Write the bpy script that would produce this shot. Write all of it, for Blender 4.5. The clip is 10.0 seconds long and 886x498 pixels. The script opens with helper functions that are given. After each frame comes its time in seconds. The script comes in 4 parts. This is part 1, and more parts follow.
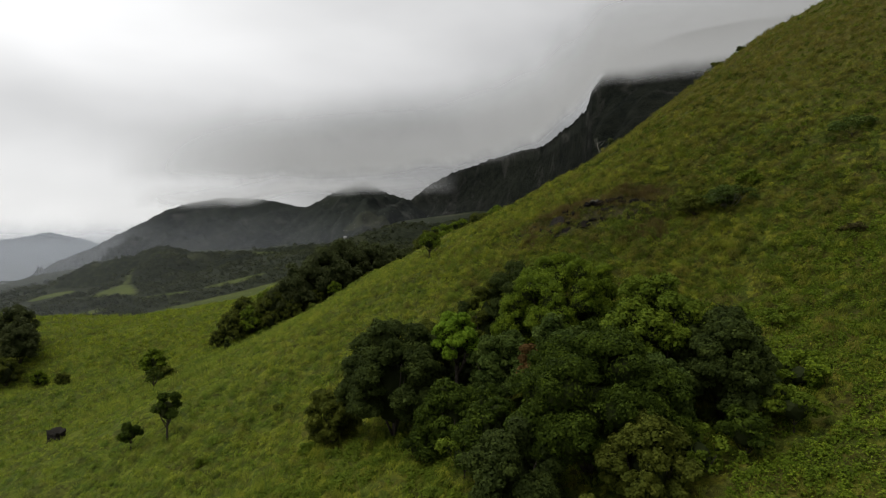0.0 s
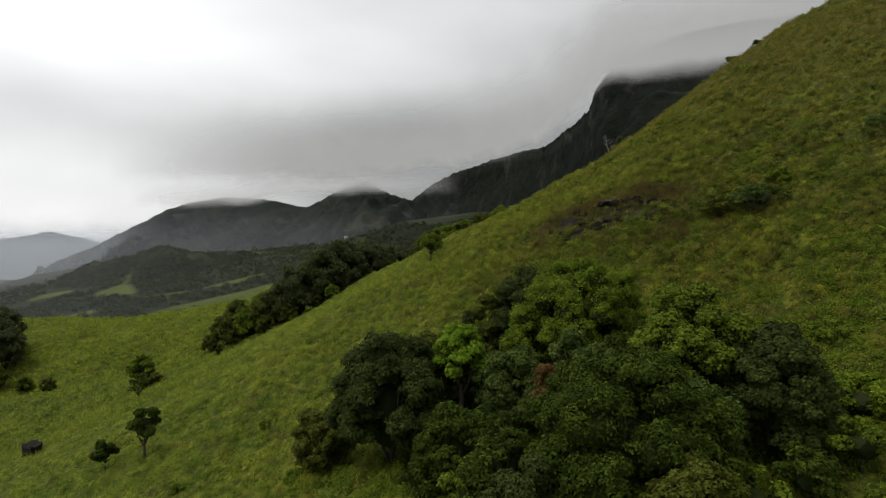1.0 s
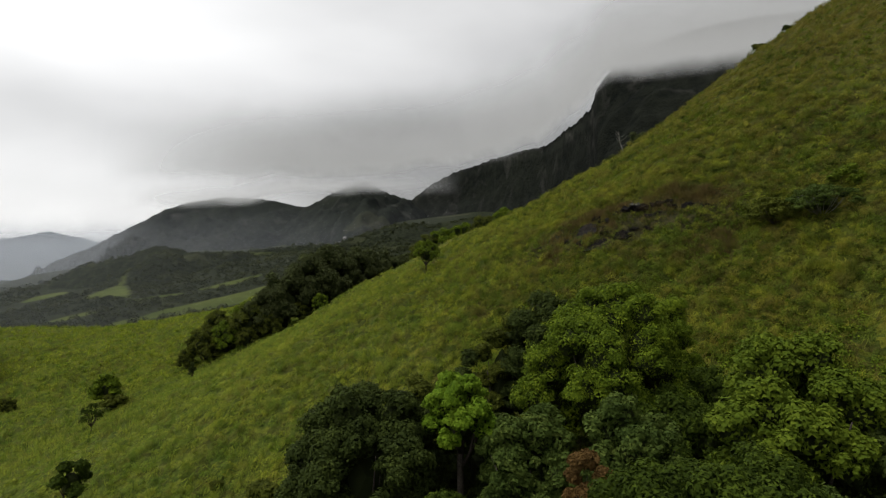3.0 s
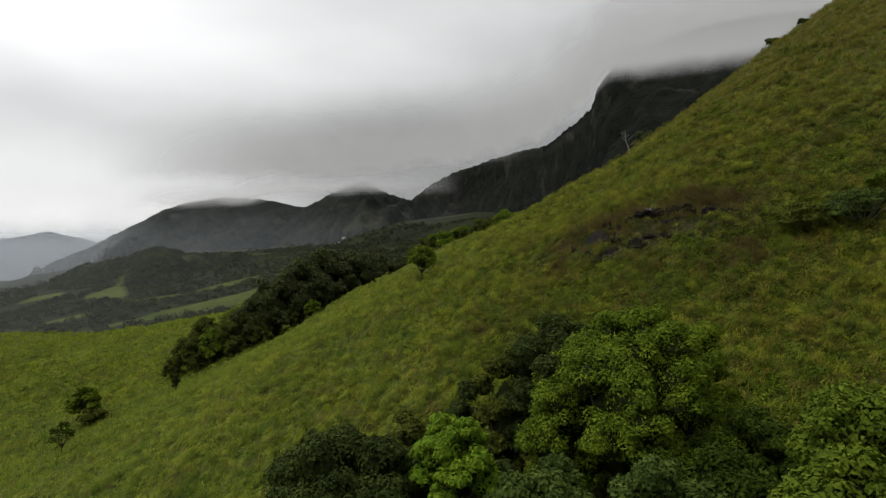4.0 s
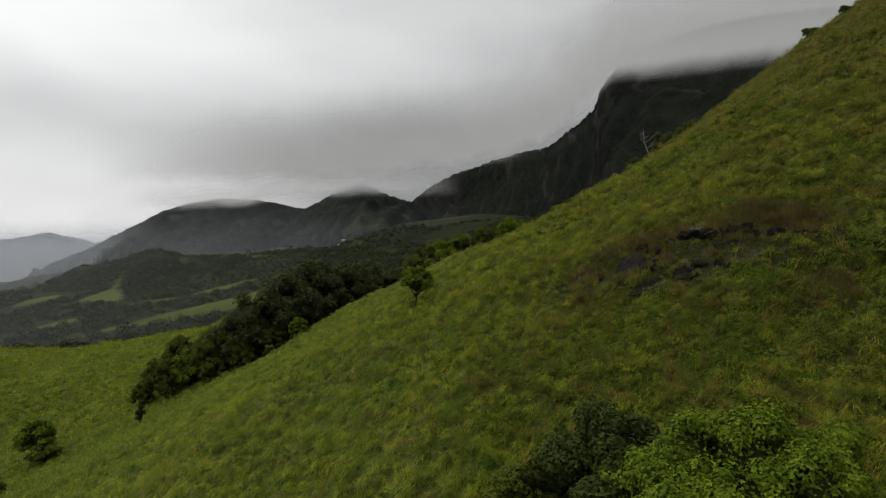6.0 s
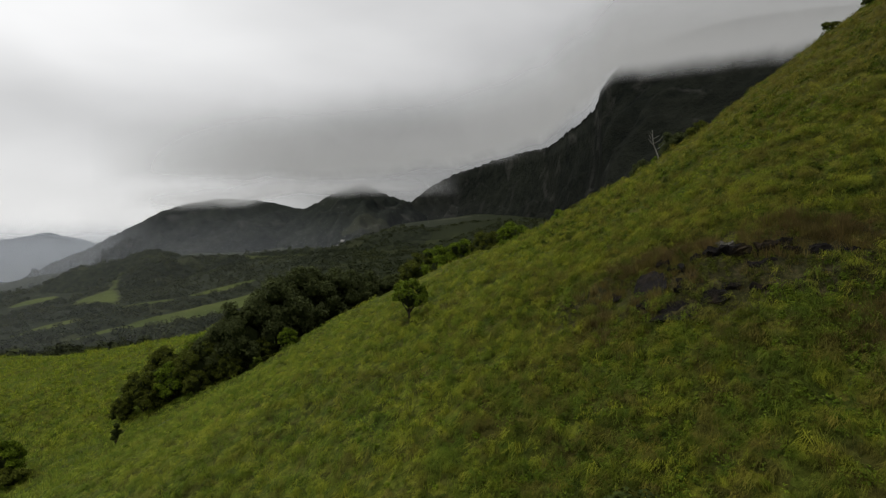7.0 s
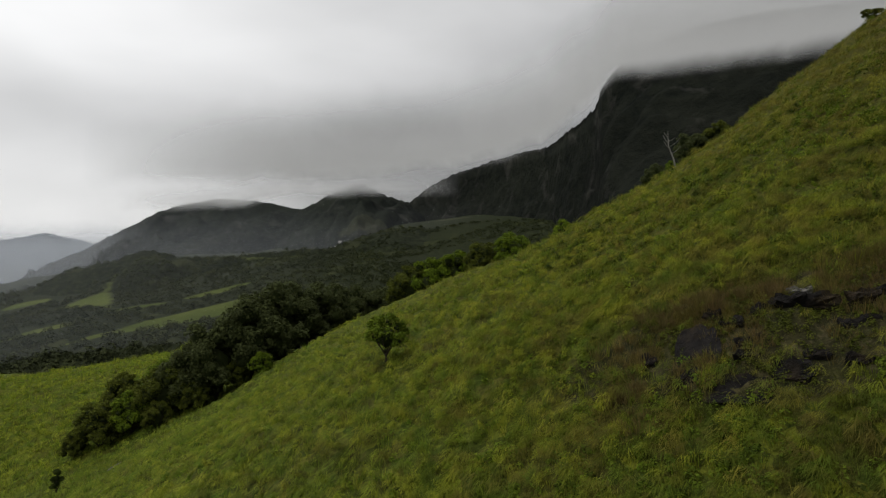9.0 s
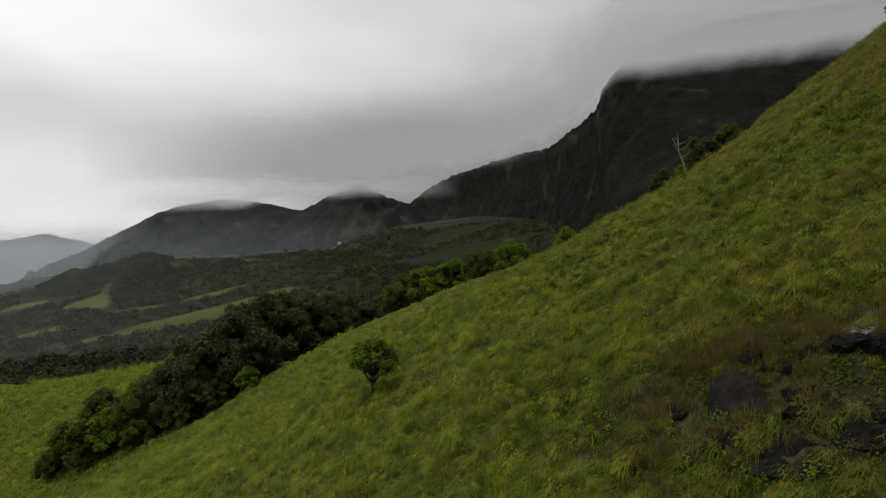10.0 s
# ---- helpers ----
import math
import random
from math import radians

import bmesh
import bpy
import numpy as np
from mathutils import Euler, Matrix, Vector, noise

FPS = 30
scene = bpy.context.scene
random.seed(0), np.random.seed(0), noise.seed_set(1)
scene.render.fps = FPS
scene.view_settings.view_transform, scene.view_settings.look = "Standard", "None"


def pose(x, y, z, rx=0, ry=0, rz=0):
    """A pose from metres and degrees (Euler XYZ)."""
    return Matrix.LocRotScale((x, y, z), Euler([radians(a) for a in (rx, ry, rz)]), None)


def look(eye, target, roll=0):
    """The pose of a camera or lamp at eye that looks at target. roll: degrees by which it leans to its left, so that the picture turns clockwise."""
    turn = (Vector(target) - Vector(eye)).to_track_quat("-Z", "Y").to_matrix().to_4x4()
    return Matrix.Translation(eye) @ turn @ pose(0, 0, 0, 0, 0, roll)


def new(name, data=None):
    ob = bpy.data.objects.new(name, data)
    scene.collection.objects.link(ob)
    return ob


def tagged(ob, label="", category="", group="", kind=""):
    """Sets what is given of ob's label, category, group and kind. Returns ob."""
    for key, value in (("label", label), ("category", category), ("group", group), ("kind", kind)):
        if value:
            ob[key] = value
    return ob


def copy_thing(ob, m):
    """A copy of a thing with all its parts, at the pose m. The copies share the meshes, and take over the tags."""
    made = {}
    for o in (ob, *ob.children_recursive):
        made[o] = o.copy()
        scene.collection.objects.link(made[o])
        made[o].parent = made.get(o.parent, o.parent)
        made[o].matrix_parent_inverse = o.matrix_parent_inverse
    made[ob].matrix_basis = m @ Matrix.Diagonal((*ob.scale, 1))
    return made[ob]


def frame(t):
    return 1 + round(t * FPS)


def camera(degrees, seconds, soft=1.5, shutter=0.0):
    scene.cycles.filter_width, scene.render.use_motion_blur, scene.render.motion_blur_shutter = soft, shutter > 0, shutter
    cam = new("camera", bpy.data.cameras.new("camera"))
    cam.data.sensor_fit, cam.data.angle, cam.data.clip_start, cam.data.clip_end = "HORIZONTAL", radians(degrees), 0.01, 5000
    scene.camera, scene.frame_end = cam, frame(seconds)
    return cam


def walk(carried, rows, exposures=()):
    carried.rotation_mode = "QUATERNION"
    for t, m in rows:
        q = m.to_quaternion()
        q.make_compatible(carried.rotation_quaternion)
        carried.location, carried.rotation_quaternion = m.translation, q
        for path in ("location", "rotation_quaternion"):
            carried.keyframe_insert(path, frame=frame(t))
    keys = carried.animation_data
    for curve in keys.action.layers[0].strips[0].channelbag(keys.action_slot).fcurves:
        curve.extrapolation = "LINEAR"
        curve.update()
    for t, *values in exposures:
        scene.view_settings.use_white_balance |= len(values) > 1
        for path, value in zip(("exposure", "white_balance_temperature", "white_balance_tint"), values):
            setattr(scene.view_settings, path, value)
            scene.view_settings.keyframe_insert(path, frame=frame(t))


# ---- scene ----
cam = camera(72.0, 10.0, soft=1.2)
EYE, TILT, LEAN = 22.0, -1.0, 0.0
ROWS = [
    (0.0, 0.00, 0.00, 0.00, 0.00, 0.00, -0.00),
    (0.5, -0.21, 2.96, 0.12, 0.02, 0.02, 0.01),
    (1.0, -0.19, 6.10, 0.31, 0.11, 0.04, -0.19),
    (1.5, -0.04, 9.26, 0.56, 0.11, 0.04, -0.16),
    (2.0, 0.02, 12.25, 0.93, 0.09, 0.01, -0.14),
    (2.5, 0.08, 15.46, 1.37, 0.12, 0.01, -0.16),
    (4.0, 0.63, 24.66, 2.77, 0.09, 0.00, -0.15),
    (4.5, 0.67, 27.65, 3.33, 0.11, 0.05, -0.15),
    (5.0, 0.76, 30.67, 3.90, 0.16, 0.03, -0.15),
    (5.5, 0.84, 33.83, 4.48, 0.16, 0.09, -0.19),
    (7.0, 1.42, 43.33, 6.35, 0.16, 0.10, -0.24),
    (7.5, 1.79, 46.33, 7.04, 0.12, 0.08, -0.19),
    (8.0, 2.14, 49.26, 7.61, 0.09, 0.07, -0.17),
    (8.5, 2.45, 52.15, 8.29, 0.10, 0.07, -0.20),
    (9.0, 2.77, 55.01, 8.96, 0.09, 0.07, -0.17),
    (9.5, 3.02, 57.76, 9.59, 0.09, 0.10, -0.13),
    (10.0, 3.36, 60.53, 10.37, 0.12, 0.13, -0.19),
]
walk(cam, [(t, pose(0, 0, EYE, TILT, LEAN, 0) @ pose(x, y, z, 90 + pitch, roll, yaw)) for t, x, y, z, yaw, pitch, roll in ROWS], [(0.0, 0.10), (1.0, 0.22), (2.5, 0.23), (5.0, 0.06), (7.0, -0.03), (10.0, -0.01)])

# ---------- world, sun ----------
world = bpy.data.worlds.new("overcast_sky")
scene.world = world
world.use_nodes = True
wn, wl = world.node_tree.nodes, world.node_tree.links
wn.clear()


def wnode(kind, **kw):
    n = wn.new(kind)
    for k, v in kw.items():
        n.inputs[k].default_value = v
    return n


coord = wn.new("ShaderNodeTexCoord")
stretch = wnode("ShaderNodeMapping", Scale=(1.0, 1.0, 2.6), Rotation=(0.0, 0.10, 0.0), Location=(1.9, 0.4, 0.1))
wl.new(coord.outputs["Generated"], stretch.inputs["Vector"])
big = wnode("ShaderNodeTexNoise", Scale=2.2, Detail=2.0, Roughness=0.4, Distortion=0.15)
fine = wnode("ShaderNodeTexNoise", Scale=6.0, Detail=3.0, Roughness=0.45, Distortion=0.1)
wl.new(stretch.outputs["Vector"], big.inputs["Vector"])
wl.new(stretch.outputs["Vector"], fine.inputs["Vector"])
axes = wn.new("ShaderNodeSeparateXYZ")
wl.new(coord.outputs["Generated"], axes.inputs["Vector"])


def wmath(op, a, b):
    n = wn.new("ShaderNodeMath")
    n.operation = op
    for i, v in enumerate((a, b)):
        if isinstance(v, (int, float)):
            n.inputs[i].default_value = v
        else:
            wl.new(v, n.inputs[i])
    return n.outputs[0]


# thicker, greyer cloud to the right over the mountains, brighter to the left; a darker cloud base low round the horizon
def hump(value, centre, width, height):
    d = wmath("DIVIDE", wmath("SUBTRACT", value, centre), width)
    return wmath("MULTIPLY", wmath("POWER", 2.718, wmath("MULTIPLY", wmath("MULTIPLY", d, d), -1.0)), height)


east = axes.outputs["X"]
mixn = wmath("ADD", wmath("MULTIPLY", wmath("SUBTRACT", big.outputs[0], 0.5), 0.42), wmath("MULTIPLY", wmath("SUBTRACT", fine.outputs[0], 0.5), 0.13))
across = wmath("MULTIPLY", east, -0.56)
belly = wmath("MULTIPLY", hump(axes.outputs["Z"], 0.165, 0.075, -1.0), wmath("MAXIMUM", wmath("SUBTRACT", 0.19, wmath("MULTIPLY", east, 0.18)), 0.0))
shade_side = wmath("MAXIMUM", wmath("MINIMUM", wmath("MULTIPLY", wmath("ADD", east, 0.52), 3.0), 1.0), 0.0)
low_shade = wmath("MULTIPLY", hump(axes.outputs["Z"], 0.10, 0.085, -0.28), shade_side)
level = wmath("ADD", wmath("ADD", wmath("ADD", mixn, across), wmath("ADD", belly, low_shade)), 0.58)
level = wmath("MAXIMUM", wmath("MINIMUM", wmath("ADD", level, hump(axes.outputs["Z"], 0.05, 0.06, -0.10)), 0.90), 0.24)
clouds = wn.new("ShaderNodeBackground")
zenith = wn.new("ShaderNodeMapRange")
zenith.interpolation_type = "SMOOTHSTEP"
wl.new(axes.outputs["Z"], zenith.inputs["Value"])
for key, v in (("From Min", 0.42), ("From Max", 1.0), ("To Min", 1.0), ("To Max", 2.3)):
    zenith.inputs[key].default_value = v
wl.new(wmath("MULTIPLY", zenith.outputs[0], 1.17), clouds.inputs["Strength"])
wl.new(level, clouds.inputs["Color"])
nishita = wn.new("ShaderNodeTexSky")
nishita.sky_type, nishita.sun_disc = "NISHITA", False
nishita.sun_elevation, nishita.sun_rotation = radians(58), radians(-60)
blue = wn.new("ShaderNodeBackground")
blue.inputs["Strength"].default_value = 0.05
wl.new(nishita.outputs["Color"], blue.inputs["Color"])
cover = wn.new("ShaderNodeMixShader")
cover.inputs["Fac"].default_value = 0.93
wl.new(blue.outputs[0], cover.inputs[1])
wl.new(clouds.outputs[0], cover.inputs[2])
wout = wn.new("ShaderNodeOutputWorld")
wl.new(cover.outputs[0], wout.inputs["Surface"])

sun = new("sun", bpy.data.lights.new("sun", "SUN"))
sun.data.energy, sun.data.angle, sun.data.color = 1.4, radians(20), (1.0, 0.97, 0.9)
sun.matrix_world = look((-60, 30, 120), (0, 60, 0))


# ---------- materials ----------
class Nodes:
    """A small builder for node materials."""

    def __init__(self, name):
        self.mat = bpy.data.materials.new(name)
        self.mat.use_nodes = True
        self.n, self.l = self.mat.node_tree.nodes, self.mat.node_tree.links
        self.n.clear()
        self.out = self.n.new("ShaderNodeOutputMaterial")
        self.pos = self.n.new("ShaderNodeNewGeometry")

    def node(self, kind, links=None, **kw):
        n = self.n.new(kind)
        for k, v in kw.items():
            n.inputs[k.replace("_", " ")].default_value = v
        for k, v in (links or {}).items():
            self.l.new(v, n.inputs[k])
        return n

    def noise(self, scale, detail=3.0, rough=0.55, distort=0.0, vector=None):
        return self.node("ShaderNodeTexNoise", {"Vector": vector or self.pos.outputs["Position"]}, Scale=scale, Detail=detail, Roughness=rough, Distortion=distort).outputs[0]

    def math(self, op, a, b=0.0, clamp=False):
        n = self.n.new("ShaderNodeMath")
        n.operation, n.use_clamp = op, clamp
        for i, v in enumerate((a, b)):
            if isinstance(v, (int, float)):
                n.inputs[i].default_value = v
            else:
                self.l.new(v, n.inputs[i])
        return n.outputs[0]

    def ramp(self, fac, stops, ease="LINEAR"):
        n = self.n.new("ShaderNodeValToRGB")
        n.color_ramp.interpolation = ease
        for i, (p, c) in enumerate(stops):
            e = n.color_ramp.elements[i] if i < 2 else n.color_ramp.elements.new(p)
            e.position, e.color = p, (*c, 1) if len(c) == 3 else c
        self.l.new(fac, n.inputs["Fac"])
        return n.outputs["Color"]

    def mix(self, fac, a, b, blend="MIX"):
        n = self.n.new("ShaderNodeMix")
        n.data_type, n.blend_type = "RGBA", blend
        for sock, v in ((n.inputs["Factor"], fac), (n.inputs[6], a), (n.inputs[7], b)):
            if isinstance(v, (int, float)):
                sock.default_value = v
            elif isinstance(v, tuple):
                sock.default_value = (*v, 1)
            else:
                self.l.new(v, sock)
        return n.outputs[2]

    def surface(self, color, rough=0.8, spec=0.25, bump=None, strength=0.5, distance=0.1, translucent=0.0):
        b = self.node("ShaderNodeBsdfPrincipled", Roughness=rough)
        b.inputs["Specular IOR Level"].default_value = spec
        if isinstance(color, tuple):
            b.inputs["Base Color"].default_value = (*color, 1)
        else:
            self.l.new(color, b.inputs["Base Color"])
        if bump is not None:
            bn = self.node("ShaderNodeBump", {"Height": bump}, Strength=strength, Distance=distance)
            self.l.new(bn.outputs[0], b.inputs["Normal"])
        last = b.outputs[0]
        if translucent:
            tr = self.n.new("ShaderNodeBsdfTranslucent")
            if isinstance(color, tuple):
                tr.inputs["Color"].default_value = (*color, 1)
            else:
                self.l.new(color, tr.inputs["Color"])
            m = self.node("ShaderNodeMixShader", {1: last, 2: tr.outputs[0]}, Fac=translucent)
            last = m.outputs[0]
        self.l.new(last, self.out.inputs["Surface"])
        return self.mat


def foliage(name, dark, mid, light, scale=0.7, translucent=0.2, rough=0.7):
    """Leaves: each one a little different, in drifts of darker and lighter growth."""
    k = Nodes(name)
    rnd = k.pos.outputs["Random Per Island"]
    drift = k.noise(scale, 3.0)
    f = k.math("ADD", k.math("MULTIPLY", rnd, 0.36), k.math("MULTIPLY", drift, 0.78))
    col = k.ramp(f, ((0.2, dark), (0.58, mid), (0.95, light)))
    return k.surface(col, rough, 0.035, translucent=translucent)


def hill_colour(k):
    """The drifts of green, yellow and olive that run over the pasture."""
    broad = k.noise(0.03, 4.0, 0.6, 0.6)
    patch = k.noise(0.14, 4.0, 0.6, 0.3)
    spot = k.noise(1.5, 4.0, 0.7)
    # clump by clump: each tussock has its own green
    warp = k.node("ShaderNodeVectorMath", {0: k.pos.outputs["Position"], 1: k.node("ShaderNodeTexNoise", {"Vector": k.pos.outputs["Position"]}, Scale=1.3, Detail=2.0).outputs["Color"]})
    warp.operation = "ADD"
    cell = k.node("ShaderNodeTexVoronoi", {"Vector": warp.outputs[0]}, Scale=1.25)
    tone = k.node("ShaderNodeSeparateXYZ", {"Vector": cell.outputs["Color"]}).outputs
    f = k.math("ADD", k.math("ADD", k.math("MULTIPLY", broad, 0.46), k.math("MULTIPLY", patch, 0.52)), k.math("MULTIPLY", spot, 0.16))
    f = k.math("ADD", f, k.math("MULTIPLY", tone[0], 0.36))
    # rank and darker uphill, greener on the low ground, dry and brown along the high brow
    sep = k.node("ShaderNodeSeparateXYZ", {"Vector": k.pos.outputs["Position"]}).outputs
    x = sep["X"]
    f = k.math("SUBTRACT", f, k.math("ADD", k.math("MULTIPLY", k.math("MAXIMUM", x, -40.0), 0.0022), 0.172))
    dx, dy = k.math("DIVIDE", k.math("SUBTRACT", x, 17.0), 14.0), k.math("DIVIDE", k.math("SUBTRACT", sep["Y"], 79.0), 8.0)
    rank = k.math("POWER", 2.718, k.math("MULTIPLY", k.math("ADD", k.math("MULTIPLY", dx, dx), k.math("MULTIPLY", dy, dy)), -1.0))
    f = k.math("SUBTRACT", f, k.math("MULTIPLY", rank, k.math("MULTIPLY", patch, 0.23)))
    col = k.ramp(f, ((0.34, (0.050, 0.070, 0.009)), (0.46, (0.107, 0.140, 0.015)), (0.58, (0.196, 0.230, 0.023)), (0.76, (0.245, 0.256, 0.030))))
    # withered and lush tufts
    withered = k.ramp(k.math("ADD", k.math("ADD", k.noise(0.35, 4.0, 0.6), k.math("MULTIPLY", tone[1], 0.30)), k.math("MULTIPLY", k.math("MULTIPLY", x, 0.05, True), 0.06)), ((0.66, (0, 0, 0)), (0.82, (1, 1, 1))))
    lush = k.ramp(k.math("ADD", k.noise(0.28, 4.0, 0.6), k.math("MULTIPLY", tone[2], 0.30)), ((0.62, (0, 0, 0)), (0.76, (1, 1, 1))))
    col = k.mix(k.math("MULTIPLY", lush, 0.65), col, (0.070, 0.124, 0.018))
    col = k.mix(k.math("MULTIPLY", withered, 0.52), col, (0.112, 0.080, 0.030))
    low = k.math("MULTIPLY", k.math("SUBTRACT", -8.0, x), 0.04, True)
    col = k.mix(low, col, k.mix(1.0, col, (0.90, 1.0, 1.10), "MULTIPLY"))
    uphill = k.math("MULTIPLY", k.math("ADD", x, 8.0), 0.04, True)
    col = k.mix(uphill, col, k.mix(1.0, col, (1.08, 0.99, 0.94), "MULTIPLY"))
    # the field across the gully, a little lighter and yellower
    beyond = k.math("MULTIPLY", k.math("MULTIPLY", k.math("SUBTRACT", sep["Y"], 142.0), 0.08, True), k.math("MULTIPLY", k.math("SUBTRACT", -40.0, x), 0.06, True))
    col = k.mix(beyond, col, k.mix(1.0, col, (1.10, 1.07, 0.85), "MULTIPLY"))
    high = k.math("MULTIPLY", k.math("MULTIPLY", k.math("SUBTRACT", sep["Z"], 35.0), 0.06, True), k.math("MULTIPLY", broad, 1.1))
    return k.mix(high, col, (0.150, 0.118, 0.028))


def grass_material(name, tint, amount, spread=1.0):
    k = Nodes(name)
    rnd = k.pos.outputs["Random Per Island"]
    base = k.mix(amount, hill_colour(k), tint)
    shade = k.ramp(rnd, ((0.0, (0.68, 0.70, 0.64)), (0.5, (0.97, 0.98, 0.96)), (1.0, (1.42, 1.34, 1.20))))
    shade = k.mix(spread, (1.03, 1.0, 0.95), shade)
    return k.surface(k.mix(1.0, base, shade, "MULTIPLY"), 0.85, 0.05, translucent=0.45)


def ellipse(k, cx, cy, ax, ay, half, across):
    """1 inside a field that lies along (ax, ay)."""
    sep = k.node("ShaderNodeSeparateXYZ", {"Vector": k.pos.outputs["Position"]}).outputs
    dx, dy = k.math("SUBTRACT", sep["X"], cx), k.math("SUBTRACT", sep["Y"], cy)
    u = k.math("DIVIDE", k.math("ADD", k.math("MULTIPLY", dx, ax), k.math("MULTIPLY", dy, ay)), half)
    v = k.math("DIVIDE", k.math("SUBTRACT", k.math("MULTIPLY", dy, ax), k.math("MULTIPLY", dx, ay)), across)
    r = k.math("ADD", k.math("MULTIPLY", u, u), k.math("MULTIPLY", v, v))
    r = k.math("ADD", r, k.math("MULTIPLY", k.math("SUBTRACT", k.noise(0.03, 3.0), 0.5), 0.9))
    return k.math("MULTIPLY", k.math("SUBTRACT", 1.08, r), 6.0, True)


MEADOWS = ((-225, 668, 0.62, 0.78, 98, 27), (-297, 588, 0.66, 0.76, 30, 7), (-386, 641, 0.92, 0.4, 32, 13), (-264, 778, 0.75, 0.66, 40, 15), (-330, 715, 0.8, 0.6, 30, 10), (-275, 1050, 0.87, -0.49, 72, 17), (-606, 945, 0.9, -0.4, 38, 26))
BARE = ((-140, 1262, 1.0, 0.0, 62, 52), (20, 1290, 0.8, 0.6, 44, 26))


FAN = ((-528, 1035), (-462, 780), (-360, 722))


def fan_mask(k):
    """A fan of bare grass that opens downhill from below the knoll."""
    sep = k.node("ShaderNodeSeparateXYZ", {"Vector": k.pos.outputs["Position"]}).outputs
    corners = FAN
    inside = None
    for (ax, ay), (bx, by) in zip(corners, corners[1:] + corners[:1]):
        ln = math.hypot(bx - ax, by - ay)
        d = k.math("ADD", k.math("MULTIPLY", k.math("SUBTRACT", sep["X"], ax), -(by - ay) / ln), k.math("MULTIPLY", k.math("SUBTRACT", sep["Y"], ay), (bx - ax) / ln))
        inside = d if inside is None else k.math("MINIMUM", inside, d)
    inside = k.math("ADD", inside, k.math("MULTIPLY", k.math("SUBTRACT", k.noise(0.04, 4.0), 0.5), 34.0))
    return k.math("MULTIPLY", inside, 0.14, True)


def bare_mask(k):
    m = ellipse(k, *BARE[0])
    for e in BARE[1:]:
        m = k.math("MAXIMUM", m, ellipse(k, *e))
    return m


def meadow_mask(k):
    m = ellipse(k, *MEADOWS[0])
    for e in MEADOWS[1:]:
        m = k.math("MAXIMUM", m, ellipse(k, *e))
    return m


def ground_material():
    k = Nodes("pasture_ground")
    # turf colour darkened for soil and for the shade under and between tussocks
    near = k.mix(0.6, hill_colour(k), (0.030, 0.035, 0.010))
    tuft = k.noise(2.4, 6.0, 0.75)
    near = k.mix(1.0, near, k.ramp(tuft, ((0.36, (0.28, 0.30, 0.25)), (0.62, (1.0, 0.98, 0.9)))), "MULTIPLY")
    earth = k.ramp(k.noise(1.6, 7.0, 0.8), ((0.38, (0.006, 0.006, 0.004)), (0.52, (0.022, 0.020, 0.010)), (0.66, (0.066, 0.054, 0.030))))
    near = k.mix(k.math("MULTIPLY", ellipse(k, 20.8, 86.2, 0.89, -0.45, 12.0, 3.9), 0.85), near, earth)
    # the valley beyond: meadows between dark woods
    meadow = k.ramp(k.noise(0.02, 3.0), ((0.35, (0.036, 0.048, 0.010)), (0.65, (0.056, 0.067, 0.016))))
    scrub = k.ramp(k.noise(0.16, 6.0, 0.8), ((0.34, (0.006, 0.008, 0.004)), (0.66, (0.020, 0.024, 0.010))))
    clearing = k.ramp(k.noise(0.012, 4.0, 0.65, 0.5), ((0.58, (0, 0, 0)), (0.64, (1, 1, 1))))
    valley = k.mix(k.math("MULTIPLY", clearing, 0.45), scrub, (0.040, 0.046, 0.016))
    valley = k.mix(k.math("MULTIPLY", bare_mask(k), 0.5), valley, (0.044, 0.046, 0.024))
    valley = k.mix(k.math("MAXIMUM", meadow_mask(k), fan_mask(k)), valley, meadow)
    y = k.node("ShaderNodeSeparateXYZ", {"Vector": k.pos.outputs["Position"]}).outputs["Y"]
    far = k.ramp(k.math("DIVIDE", y, 1000.0), ((0.22, (0, 0, 0)), (0.28, (1, 1, 1))))
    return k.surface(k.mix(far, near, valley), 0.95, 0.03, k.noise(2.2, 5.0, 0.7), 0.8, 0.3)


def mountain_material(name, low, high, scale):
    k = Nodes(name)
    trees = k.noise(scale, 5.0, 0.7)
    drift = k.noise(scale * 0.11, 4.0, 0.6, 0.5)
    f = k.math("ADD", k.math("MULTIPLY", trees, 0.55), k.math("MULTIPLY", drift, 0.5))
    col = k.ramp(f, ((0.38, low), (0.62, high)))
    rock = k.ramp(k.noise(scale * 0.3, 5.0, 0.65, 1.0), ((0.55, (0, 0, 0)), (0.70, (1, 1, 1))))
    col = k.mix(k.math("MULTIPLY", rock, 0.30), col, (0.07, 0.066, 0.06))
    col = k.mix(k.math("MULTIPLY", bare_mask(k), 0.38), col, (0.040, 0.041, 0.024))
    return k.surface(col, 0.97, 0.01, trees, 1.0, 6.0)


